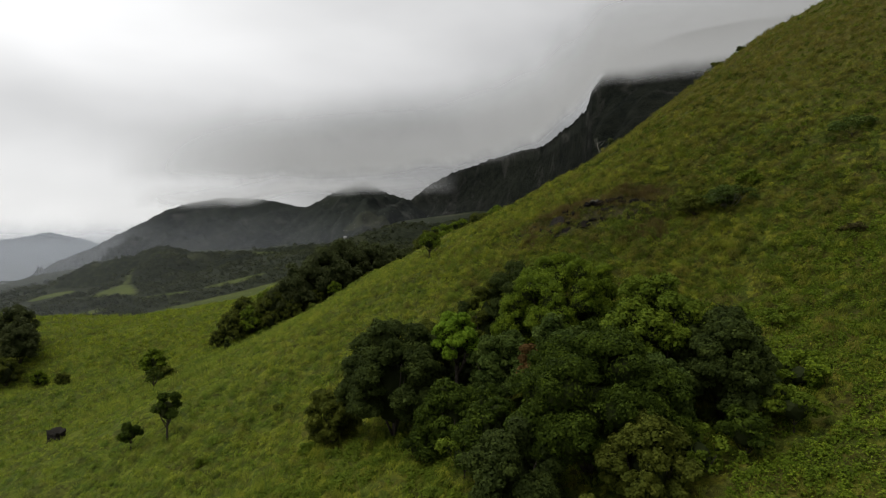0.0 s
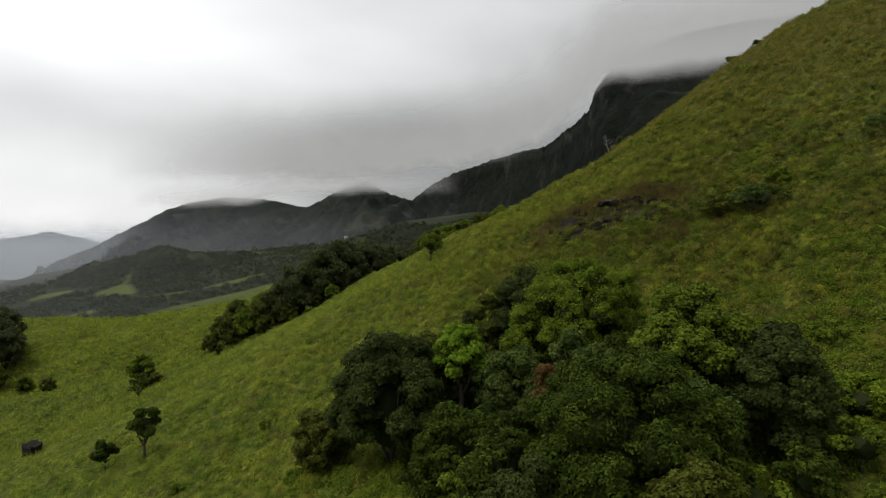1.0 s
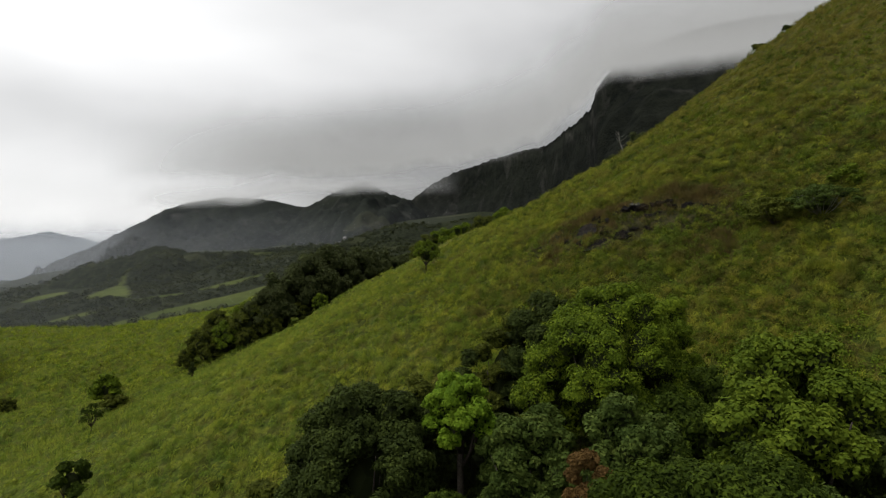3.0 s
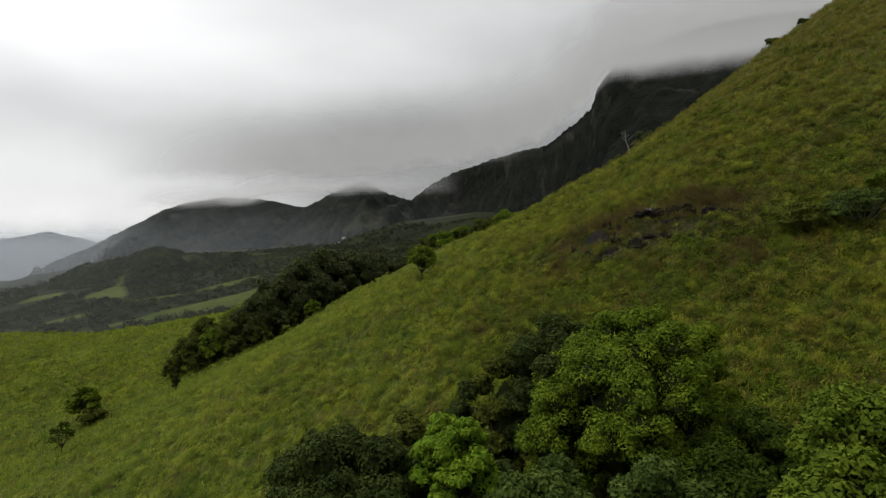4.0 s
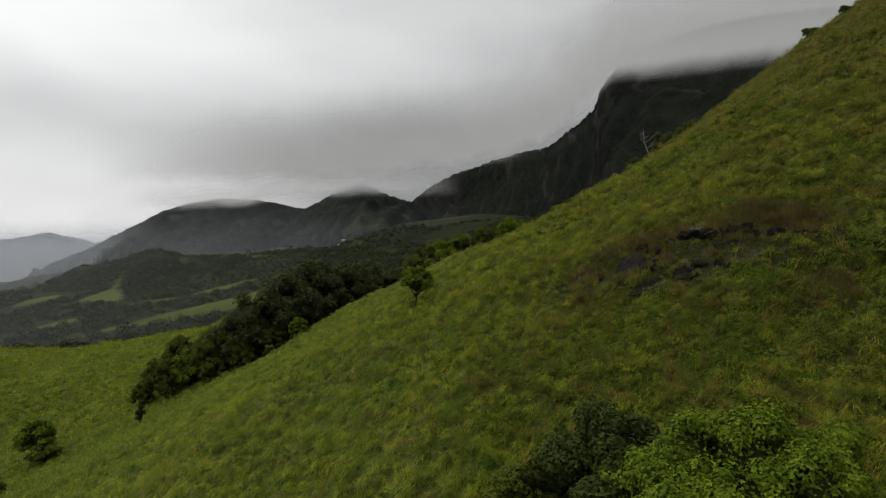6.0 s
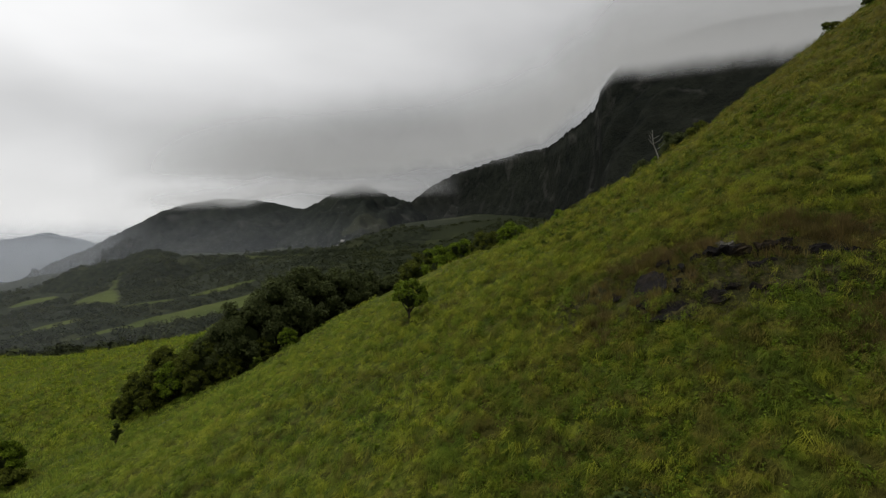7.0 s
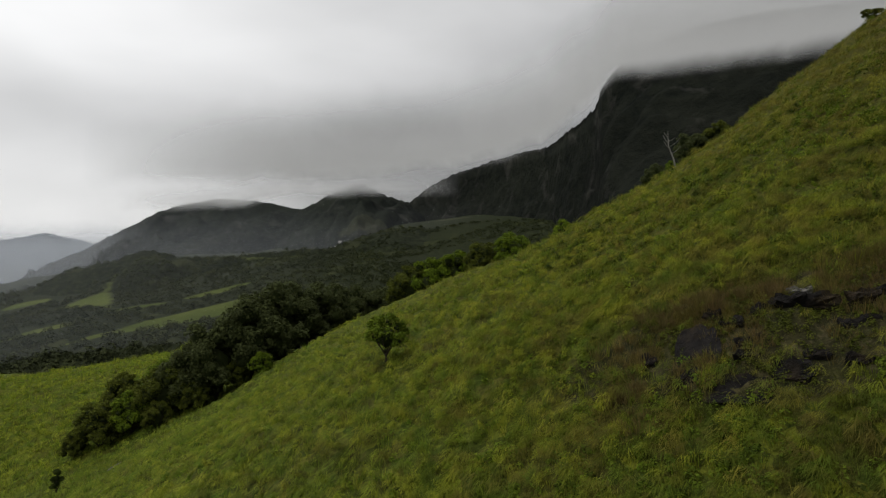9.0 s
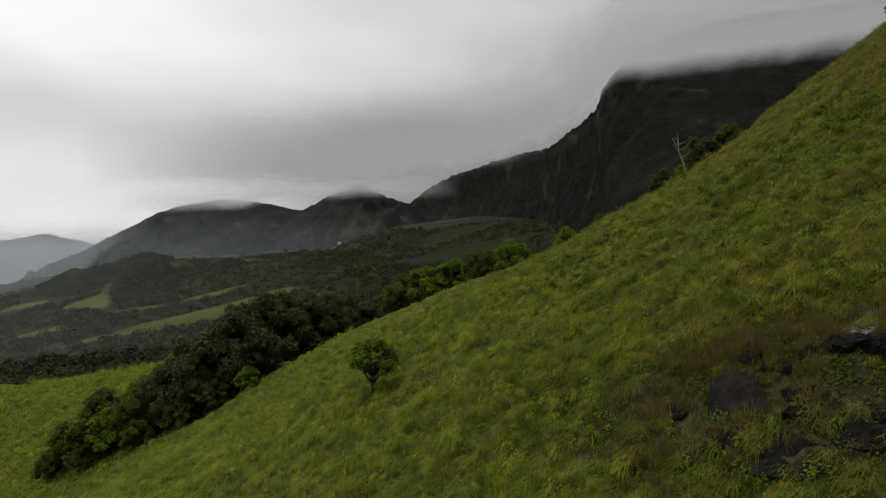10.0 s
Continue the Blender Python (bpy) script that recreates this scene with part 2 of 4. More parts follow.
def foothill_material():
    """Woods, a fan of bare grass below a knoll, and a meadow on the shoulder."""
    k = Nodes("foothill_woods")
    sep = k.node("ShaderNodeSeparateXYZ", {"Vector": k.pos.outputs["Position"]}).outputs
    fan = fan_mask(k)
    trees = k.noise(0.11, 6.0, 0.75)
    woods_colour = k.ramp(trees, ((0.35, (0.007, 0.009, 0.006)), (0.52, (0.015, 0.018, 0.010)), (0.70, (0.030, 0.035, 0.016))))
    upper = k.math("MULTIPLY", k.math("MULTIPLY", k.math("SUBTRACT", sep["Z"], 14.0), 0.08, True), k.noise(0.03, 4.0))
    woods_colour = k.mix(k.math("MULTIPLY", upper, trees), woods_colour, (0.028, 0.032, 0.023))
    open_slope = k.ramp(k.noise(0.014, 4.0, 0.6, 0.6), ((0.54, (0, 0, 0)), (0.62, (1, 1, 1))))
    woods_colour = k.mix(k.math("MULTIPLY", open_slope, 0.6), woods_colour, (0.040, 0.044, 0.022))
    grass = k.mix(k.noise(0.06, 4.0), (0.036, 0.046, 0.014), (0.056, 0.064, 0.024))
    col = k.mix(k.math("MAXIMUM", fan, meadow_mask(k)), woods_colour, grass)
    return k.surface(col, 0.97, 0.01, trees, 1.0, 4.0)


def bark(name, a, b):
    k = Nodes(name)
    g = k.noise(9.0, 4.0, 0.7)
    return k.surface(k.ramp(g, ((0.3, a), (0.7, b))), 0.92, 0.05, g, 0.6, 0.03)


def rock_material():
    k = Nodes("wet_dark_rock")
    g = k.noise(1.7, 6.0, 0.7, 0.4)
    stain = k.noise(0.6, 3.0, 0.6)
    col = k.mix(k.ramp(stain, ((0.50, (0, 0, 0)), (0.66, (1, 1, 1)))), k.ramp(g, ((0.3, (0.006, 0.0056, 0.0055)), (0.75, (0.019, 0.0172, 0.016)))), (0.026, 0.020, 0.013))
    return k.surface(col, 0.95, 0.04, g, 1.0, 0.3)


def cloud_material(name, low, high, top, fade, density, scale, albedo, ends_at=9.0, dip=0.0, dip_x=-340.0, dip_rate=0.006, base=()):
    """A bank of cloud: nothing below its base, dense above, thinning out at its top."""
    k = Nodes(name)
    z = k.node("ShaderNodeSeparateXYZ", {"Vector": k.pos.outputs["Position"]}).outputs["Z"]
    wisp = k.math("MULTIPLY", k.math("SUBTRACT", k.noise(scale, 5.0, 0.55, 0.4), 0.5), (high - low) * 1.1)
    x = k.node("ShaderNodeSeparateXYZ", {"Vector": k.pos.outputs["Position"]}).outputs["X"]
    lower = k.math("MULTIPLY", k.math("MULTIPLY", k.math("SUBTRACT", dip_x, x), dip_rate, True), dip)
    zz = k.math("ADD", k.math("ADD", z, wisp), lower)
    if base:
        # the height of the cloud's base along x
        x0, x1 = base[0][0], base[-1][0]
        f = k.math("DIVIDE", k.math("SUBTRACT", x, x0), x1 - x0)
        zz = k.math("SUBTRACT", zz, k.math("MULTIPLY", k.ramp(f, [((bx - x0) / (x1 - x0), (bz / 400,) * 3) for bx, bz in base], "EASE"), 400.0))
    n = k.n.new("ShaderNodeMapRange")
    n.interpolation_type = "SMOOTHSTEP"
    k.l.new(zz, n.inputs["Value"])
    n.inputs["From Min"].default_value, n.inputs["From Max"].default_value = low, high
    m = k.n.new("ShaderNodeMapRange")
    m.interpolation_type = "SMOOTHSTEP"
    k.l.new(zz, m.inputs["Value"])
    m.inputs["From Min"].default_value, m.inputs["From Max"].default_value = top, fade
    m.inputs["To Min"].default_value, m.inputs["To Max"].default_value = 1.0, 0.0
    gen = k.n.new("ShaderNodeTexCoord").outputs["Generated"]
    along = k.node("ShaderNodeSeparateXYZ", {"Vector": gen}).outputs["X"]
    ends = k.math("MULTIPLY", k.math("MULTIPLY", along, k.math("SUBTRACT", 1.0, along)), ends_at, True)
    alpha = k.math("MULTIPLY", k.math("MULTIPLY", k.math("MULTIPLY", n.outputs[0], m.outputs[0]), ends), density)
    d = k.node("ShaderNodeBsdfDiffuse", Color=(*albedo, 1))
    t = k.node("ShaderNodeBsdfTranslucent", Color=(*albedo, 1))
    both = k.node("ShaderNodeMixShader", {1: d.outputs[0], 2: t.outputs[0]}, Fac=0.5)
    clear = k.n.new("ShaderNodeBsdfTransparent")
    mix = k.node("ShaderNodeMixShader", {0: alpha, 1: clear.outputs[0], 2: both.outputs[0]})
    k.l.new(mix.outputs[0], k.out.inputs["Surface"])
    return k.mat


M_GROUND = ground_material()
M_GRASS = grass_material("pasture_grass", (0.12, 0.15, 0.03), 0.15)
M_PALE = grass_material("pale_grass", (0.22, 0.24, 0.05), 0.5)
M_TUFT = grass_material("tussock_blades", (0.115, 0.135, 0.020), 0.10, 0.5)
M_WEED = grass_material("leafy_weeds", (0.085, 0.150, 0.010), 0.55)
M_DEAD = grass_material("dead_grass", (0.118, 0.080, 0.040), 0.72)
M_LEAF = {
    "dark": foliage("dark_leaves", (0.013, 0.019, 0.005), (0.029, 0.041, 0.009), (0.058, 0.076, 0.014)),
    "belt": foliage("belt_leaves", (0.026, 0.032, 0.013), (0.044, 0.053, 0.018), (0.066, 0.078, 0.024)),
    "deep": foliage("deep_green_leaves", (0.009, 0.015, 0.0022), (0.026, 0.041, 0.0045), (0.066, 0.094, 0.0090)),
    "fresh": foliage("fresh_green_leaves", (0.020, 0.035, 0.0040), (0.068, 0.102, 0.0072), (0.168, 0.212, 0.0150)),
    "mid": foliage("mid_green_leaves", (0.030, 0.050, 0.0056), (0.068, 0.098, 0.0084), (0.125, 0.160, 0.0140)),
    "bright": foliage("bright_green_leaves", (0.036, 0.072, 0.0050), (0.086, 0.145, 0.0090), (0.165, 0.240, 0.0200)),
    "grey": foliage("grey_green_leaves", (0.018, 0.031, 0.0065), (0.043, 0.065, 0.0120), (0.094, 0.122, 0.0240)),
    "olive": foliage("olive_leaves", (0.021, 0.028, 0.0042), (0.052, 0.062, 0.0084), (0.100, 0.108, 0.0154)),
    "rust": foliage("rust_brown_leaves", (0.034, 0.021, 0.0070), (0.076, 0.044, 0.0140), (0.130, 0.080, 0.0260)),
    "drab": foliage("drab_brown_leaves", (0.017, 0.016, 0.006), (0.040, 0.035, 0.012), (0.085, 0.074, 0.028)),
}
M_BARK = bark("bark", (0.020, 0.017, 0.013), (0.065, 0.055, 0.045))
# near-black green: the shade inside the crowns is put into this colour
M_INNER_SHADE = foliage("shaded_core", (0.012, 0.016, 0.005), (0.020, 0.026, 0.008), (0.030, 0.038, 0.011))
M_DEADWOOD = bark("bleached_wood", (0.10, 0.095, 0.085), (0.24, 0.23, 0.21))
M_ROCK = rock_material()
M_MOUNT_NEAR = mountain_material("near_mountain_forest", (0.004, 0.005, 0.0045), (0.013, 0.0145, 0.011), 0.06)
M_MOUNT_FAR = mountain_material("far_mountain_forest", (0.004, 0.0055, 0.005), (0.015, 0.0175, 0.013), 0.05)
# distance haze is put into this colour: paler and bluer than the other mountains
M_MOUNT_HAZED = mountain_material("haze_tinted_mountain", (0.05, 0.06, 0.07), (0.08, 0.09, 0.10), 0.02)


# ---------- mesh helpers ----------
def mesh_object(name, verts, faces, material, parent=None, smooth=False):
    """faces: an array of corner indices, all with the same number of corners."""
    verts, faces = np.asarray(verts, dtype=np.float32), np.asarray(faces, dtype=np.int32)
    me = bpy.data.meshes.new(name)
    me.vertices.add(len(verts))
    me.vertices.foreach_set("co", verts.ravel())
    corners = faces.shape[1]
    me.loops.add(faces.size)
    me.loops.foreach_set("vertex_index", faces.ravel())
    me.polygons.add(len(faces))
    me.polygons.foreach_set("loop_start", np.arange(0, faces.size, corners, dtype=np.int32))
    me.polygons.foreach_set("use_smooth", np.full(len(faces), smooth))
    me.materials.append(material)
    me.update(calc_edges=True)
    ob = new(name, me)
    ob.parent = parent
    return ob


def part(name, bm, material, parent, label=""):
    me = bpy.data.meshes.new(name)
    bm.to_mesh(me)
    bm.free()
    for p in me.polygons:
        p.use_smooth = True
    me.materials.append(material)
    ob = new(name, me)
    ob.parent = parent
    return tagged(ob, label) if label else ob


def tube(bm, points, radii, sides=7):
    """A tapered limb along points."""
    rings = []
    for i, p in enumerate(points):
        p = Vector(p)
        d = Vector(points[min(i + 1, len(points) - 1)]) - Vector(points[max(i - 1, 0)])
        q = d.to_track_quat("Z", "Y")
        rings.append([bm.verts.new(p + q @ Vector((math.cos(a) * radii[i], math.sin(a) * radii[i], 0))) for a in (2 * math.pi * j / sides for j in range(sides))])
    for a, b in zip(rings, rings[1:]):
        for j in range(sides):
            bm.faces.new((a[j], a[(j + 1) % sides], b[(j + 1) % sides], b[j]))
    bm.faces.new(rings[-1])
    bm.faces.new(rings[0][::-1])


# ---------- the lie of the land ----------
SWELLS = ((-5, 165, 28, 4.5), (70, 150, 28, 7.8), (98, 150, 26, -1.2), (25, 88, 9, 1.4), (32, 77, 10, -1.9), (22, 66, 14, -0.5), (-38, 140, 18, -1.4))


def spur(x, y):
    """The steep grass spur that rises to the right."""
    xc, yc = np.clip(x, -70, 105), np.clip(y, 46, 185)
    u, v = xc / 50, (yc - 90) / 50
    h = 23.29 + 23.55 * u + 48.24 * v + 2.253 * u * u + 7.726 * u * v + 32.40 * v * v - 0.455 * u * u * v - 6.205 * u * v * v + 1.701 * v ** 3 + 0.455 * u ** 3
    h = h - 0.0174 * np.maximum(0, yc - 69.71) ** 2
    for a, b, r, k in SWELLS:
        h = h + k * np.exp(-((xc - a) ** 2 + (yc - b) ** 2) / r ** 2)
    return h + 0.42 * np.minimum(x - xc, 0) + 0.35 * np.maximum(x - xc, 0) + 0.12 * np.minimum(y - yc, 0) - 0.55 * np.maximum(y - yc, 0)


def field(x, y):
    """The lower pasture across the gully, with its own rounded brow."""
    yc = np.clip(y, 0, 225)
    h = -13.8 + 0.16 * (np.clip(x, -100, -45) + 80) + 0.12 * np.minimum(x + 150, 0) - 0.3 * np.maximum(0, x + 45) + 0.236 * (yc - 128) - 0.006 * np.maximum(0, yc - 175) ** 2 - 0.42 * np.maximum(0, y - yc)
    left = 0.5 - 0.5 * np.tanh((x + 52) / 10)
    h = h + 4.0 * np.exp(-((x + 45) / 12) ** 2 - ((y - 192) / 18) ** 2)
    return h + left * (1.2 * np.exp(-((y - 133) / 9) ** 2) - 3.0 * np.exp(-((y - 149) / 8) ** 2))


def valley(x, y):
    h = -55 + 0.11 * (np.minimum(y, 1400) - 625) + 0.15 * (np.clip(x, -1500, 500) + 282)
    h = h + 9 * np.sin(x / 130 + 1) * np.sin(y / 170) + 5 * np.sin(x / 61 + y / 83)
    return np.maximum(h, -150.0)


def smooth_max(a, b, k):
    return np.logaddexp(a / k, b / k) * k


def land(x, y):
    x, y = np.asarray(x, dtype=float), np.asarray(y, dtype=float)
    near = smooth_max(spur(x, y), field(x, y), 1.6)
    return smooth_max(near, valley(x, y), 3.0)


def land_z(x, y):
    return float(land(x, y))


def waves(x, y, s, seed):
    """Cheap smooth unevenness, about -1 to 1."""
    r = np.random.RandomState(seed)
    h = 0
    for i in range(7):
        a, p, f = r.rand() * 6.283, r.rand() * 6.283, s * (0.6 + r.rand())
        h = h + np.sin((x * math.cos(a) + y * math.sin(a)) * f + p)
    return h / 3.2


def bumps(x, y):
    """Tussocks and hollows of the pasture."""
    return 0.35 * waves(x, y, 0.35, 4) + 0.24 * waves(x, y, 1.1, 5) + 0.20 * waves(x, y, 2.6, 6)


def steps(lo, a, b, hi, fine_step, grow=1.12):
    """Grid lines: even between a and b, wider and wider outside."""
    mid = list(np.arange(a, b + 0.01, fine_step))
    left, right, s = [], [], fine_step
    p, q = mid[0], mid[-1]
    while p > lo or q < hi:
        s *= grow
        if p > lo:
            p -= s
            left.append(p)
        if q < hi:
            q += s
            right.append(q)
    return np.array(left[::-1] + mid + right)


gx, gy = steps(-4500, -72, 82, 4500, 0.72, 1.08), steps(-1500, 30, 160, 4700, 0.76, 1.08)
XX, YY = np.meshgrid(gx, gy)
ZZ = land(XX, YY)
close = np.clip((240 - YY) / 60, 0, 1) * np.clip((XX + 190) / 50, 0, 1)
ZZ = ZZ + bumps(XX, YY) * close
nx, ny = len(gx), len(gy)
ids = np.arange(nx * ny).reshape(ny, nx)
quads = np.stack([ids[:-1, :-1], ids[:-1, 1:], ids[1:, 1:], ids[1:, :-1]], -1).reshape(-1, 4)
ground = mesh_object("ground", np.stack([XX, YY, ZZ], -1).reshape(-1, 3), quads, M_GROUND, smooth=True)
tagged(ground, "green pasture hillside falling to a wooded valley", "hillside", kind="structure")


# ---------- mountains ----------
def mountain(name, ridge, material, label, run, drop, seed, rough=0.16, cols=150, rows=44, power=0.92, slant=0.35):
    """A ridge line carried down towards the valley in spurs and gullies. ridge: (x, y, z) along its crest."""
    ridge = np.array(ridge, dtype=float)
    s = np.concatenate([[0], np.cumsum(np.linalg.norm(np.diff(ridge[:, :2], axis=0), axis=1))])
    u = np.linspace(0, s[-1], cols)
    cx, cy, cz = (np.interp(u, s, ridge[:, i]) for i in range(3))
    out, back = np.linspace(0, 1, rows), np.linspace(-0.5, 0, 8)[:-1]
    v = np.concatenate([back, out])
    U, V = np.meshgrid(u, v)
    dx, dy = -cx, -cy
    ln = np.hypot(dx, dy)
    dx, dy = dx / ln, dy / ln
    X = cx + dx * V * run
    Y = cy + dy * V * run
    fall = np.abs(V) ** power
    U = U + slant * V * run
    g = np.abs(waves(U + 90 * waves(U, V * run, 0.006, seed + 3), V * run * 0.25, 0.016, seed)) + 0.5 * np.abs(waves(U, V * run * 0.5, 0.05, seed + 1)) + 0.3 * waves(U, V * run, 0.11, seed + 2)
    Z = cz - drop * fall + drop * rough * (g - 0.6) * np.clip(np.abs(V) * 5, 0.05, 1) * (1 - 0.5 * np.clip(V, 0, 1))
    Z = Z + 3 * waves(U, V * run, 0.3, seed + 5) * 0.7
    k = np.arange(len(v) * cols).reshape(len(v), cols)
    f = np.stack([k[:-1, :-1], k[:-1, 1:], k[1:, 1:], k[1:, :-1]], -1).reshape(-1, 4)
    ob = mesh_object(name, np.stack([X, Y, Z], -1).reshape(-1, 3), f, material, smooth=True)
    return tagged(ob, label, "mountain", kind="structure")


mountain("mountain_pale", ((-4100, 4000, -40), (-3300, 4300, 5), (-3050, 4330, 18), (-2900, 4350, 52), (-2800, 4350, 68), (-2730, 4370, 44), (-2600, 4400, 20), (-2500, 4420, -14), (-2300, 4450, -60)), M_MOUNT_HAZED, "mountain far down the valley, its pale colour painted as haze", 700, 330, 11)
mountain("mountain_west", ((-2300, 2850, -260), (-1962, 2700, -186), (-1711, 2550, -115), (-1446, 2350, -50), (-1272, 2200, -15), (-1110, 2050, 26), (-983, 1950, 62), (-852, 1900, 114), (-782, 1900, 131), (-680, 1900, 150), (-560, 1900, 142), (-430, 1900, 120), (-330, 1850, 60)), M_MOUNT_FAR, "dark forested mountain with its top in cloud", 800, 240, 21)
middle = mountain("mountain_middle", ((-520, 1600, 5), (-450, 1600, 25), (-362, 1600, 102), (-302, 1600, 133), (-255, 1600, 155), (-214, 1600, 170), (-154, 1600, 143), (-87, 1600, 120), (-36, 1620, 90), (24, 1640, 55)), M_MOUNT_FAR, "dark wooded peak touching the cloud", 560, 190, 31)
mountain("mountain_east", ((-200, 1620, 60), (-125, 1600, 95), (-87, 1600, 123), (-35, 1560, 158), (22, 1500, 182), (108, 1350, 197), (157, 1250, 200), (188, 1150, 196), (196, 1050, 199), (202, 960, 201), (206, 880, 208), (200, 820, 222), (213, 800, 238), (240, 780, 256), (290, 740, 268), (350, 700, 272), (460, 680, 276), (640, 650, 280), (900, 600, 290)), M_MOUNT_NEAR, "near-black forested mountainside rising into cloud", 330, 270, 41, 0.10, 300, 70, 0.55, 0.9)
foothill = mountain("foothill", ((-900, 1000, -105), (-800, 1100, -88), (-718, 1100, -66), (-646, 1100, -28), (-560, 1100, -8), (-520, 1100, 8), (-490, 1100, 9), (-450, 1100, -2), (-371, 1100, -2), (-290, 1100, 6), (-188, 1100, 14), (-137, 1110, 34), (-86, 1120, 48), (-25, 1130, 50), (40, 1120, 44), (120, 1050, 40)), foothill_material(), "wooded foothill with a bare grassy slope", 300, 70, 51, 0.16, 160, 34)


# ---------- cloud ----------
def cloud_bank(name, line, z0, z1, material, label):
    line = np.array(line, dtype=float)
    s = np.concatenate([[0], np.cumsum(np.linalg.norm(np.diff(line, axis=0), axis=1))])
    u = np.linspace(0, s[-1], 120)
    x, y = np.interp(u, s, line[:, 0]), np.interp(u, s, line[:, 1])
    for _ in range(60):
        x[1:-1], y[1:-1] = (x[:-2] + 2 * x[1:-1] + x[2:]) / 4, (y[:-2] + 2 * y[1:-1] + y[2:]) / 4
    n = len(u)
    v = np.concatenate([np.stack([x, y, np.full(n, float(z))], 1) for z in (z0, z1)])
    k = np.arange(n - 1)
    ob = mesh_object(name, v, np.stack([k, k + 1, n + k + 1, n + k], 1), material, smooth=True)
    ob.visible_shadow = False
    return tagged(ob, label, "cloud", kind="structure")


cloud_bank("cloud_east", ((-440, 800), (-60, 755), (60, 735), (125, 715), (180, 660), (285, 580), (430, 490), (900, 400), (1500, 350)), 40, 480, cloud_material("cloud_east", 0, 24, 22, 130, 0.98, 0.010, (0.73, 0.73, 0.73), 8.0, base=((-440, 88), (-93, 88), (10, 96), (58, 108), (103, 122), (140, 152), (178, 184), (330, 177), (900, 177))), "grey cloud hiding the mountain top")
cloud_bank("cloud_west", ((-780, 1510), (-690, 1500), (-300, 1450), (40, 1440)), 60, 420, cloud_material("cloud_west", 120, 148, 142, 200, 0.95, 0.006, (0.94, 0.94, 0.94), 3.4, 30.0), "low cloud lying on the far ridges")
cloud_bank("valley_mist", ((-2200, 1150), (-900, 1120), (-400, 1110), (200, 1180)), -160, 220, cloud_material("valley_mist", -160, -40, 0, 110, 0.16, 0.003, (0.80, 0.84, 0.90), 4.0), "thin blue-grey mist in the valley")
cloud_bank("far_mist", ((-4500, 2500), (-1500, 2450), (-700, 2400), (300, 2400)), -260, 200, cloud_material("far_mist", -300, -220, -20, 110, 0.62, 0.002, (0.66, 0.71, 0.78), 20.0), "pale mist filling the far valley")
cloud_bank("flank_mist", ((-4000, 2150), (-1500, 2080), (-1000, 1980), (-800, 1700)), -260, 160, cloud_material("flank_mist", -300, -220, -10, 120, 0.26, 0.002, (0.72, 0.76, 0.82), 14.0), "thin mist along the mountain flank")
cloud_bank("near_mist", ((-1500, 700), (-500, 560), (-250, 530), (-60, 530)), -120, 90, cloud_material("near_mist", -120, -60, 20, 90, 0.10, 0.004, (0.80, 0.84, 0.90), 4.0), "faint mist over the valley woods")


# ---------- trees ----------
def unit_sphere(n, rng, low=-1.0):
    z = low + (1 - low) * rng.rand(n)
    a = rng.rand(n) * 2 * math.pi
    r = np.sqrt(1 - z * z)
    return np.stack([r * np.cos(a), r * np.sin(a), z], 1)


def leaf_faces(centres, normals, size, rng):
    """One pointed leaf for each centre."""
    n = len(centres)
    t = np.cross(normals, unit_sphere(n, rng))
    t /= np.linalg.norm(t, axis=1)[:, None] + 1e-9
    b = np.cross(normals, t)
    s = (size * (0.6 + 0.8 * rng.rand(n)))[:, None]
    v = np.stack([centres + t * s * 1.1, centres - t * s * 0.7 + b * s * 0.62, centres - t * s * 0.7 - b * s * 0.62 + normals * s * 0.2], 1).reshape(-1, 3)
    return v, np.arange(n * 3).reshape(n, 3)


def unit_ball():
    bm = bmesh.new()
    bmesh.ops.create_icosphere(bm, subdivisions=2, radius=1)
    made = (np.array([v.co[:] for v in bm.verts]), np.array([[v.index for v in f.verts] for f in bm.faces]))
    bm.free()
    return made


BALL = unit_ball()


def lump(rng):
    """A coarse ball for a crown's dense inner growth, coloured dark for the shade in there."""
    v, f = BALL
    return v * (0.85 + 0.3 * rng.rand(len(v)))[:, None], f


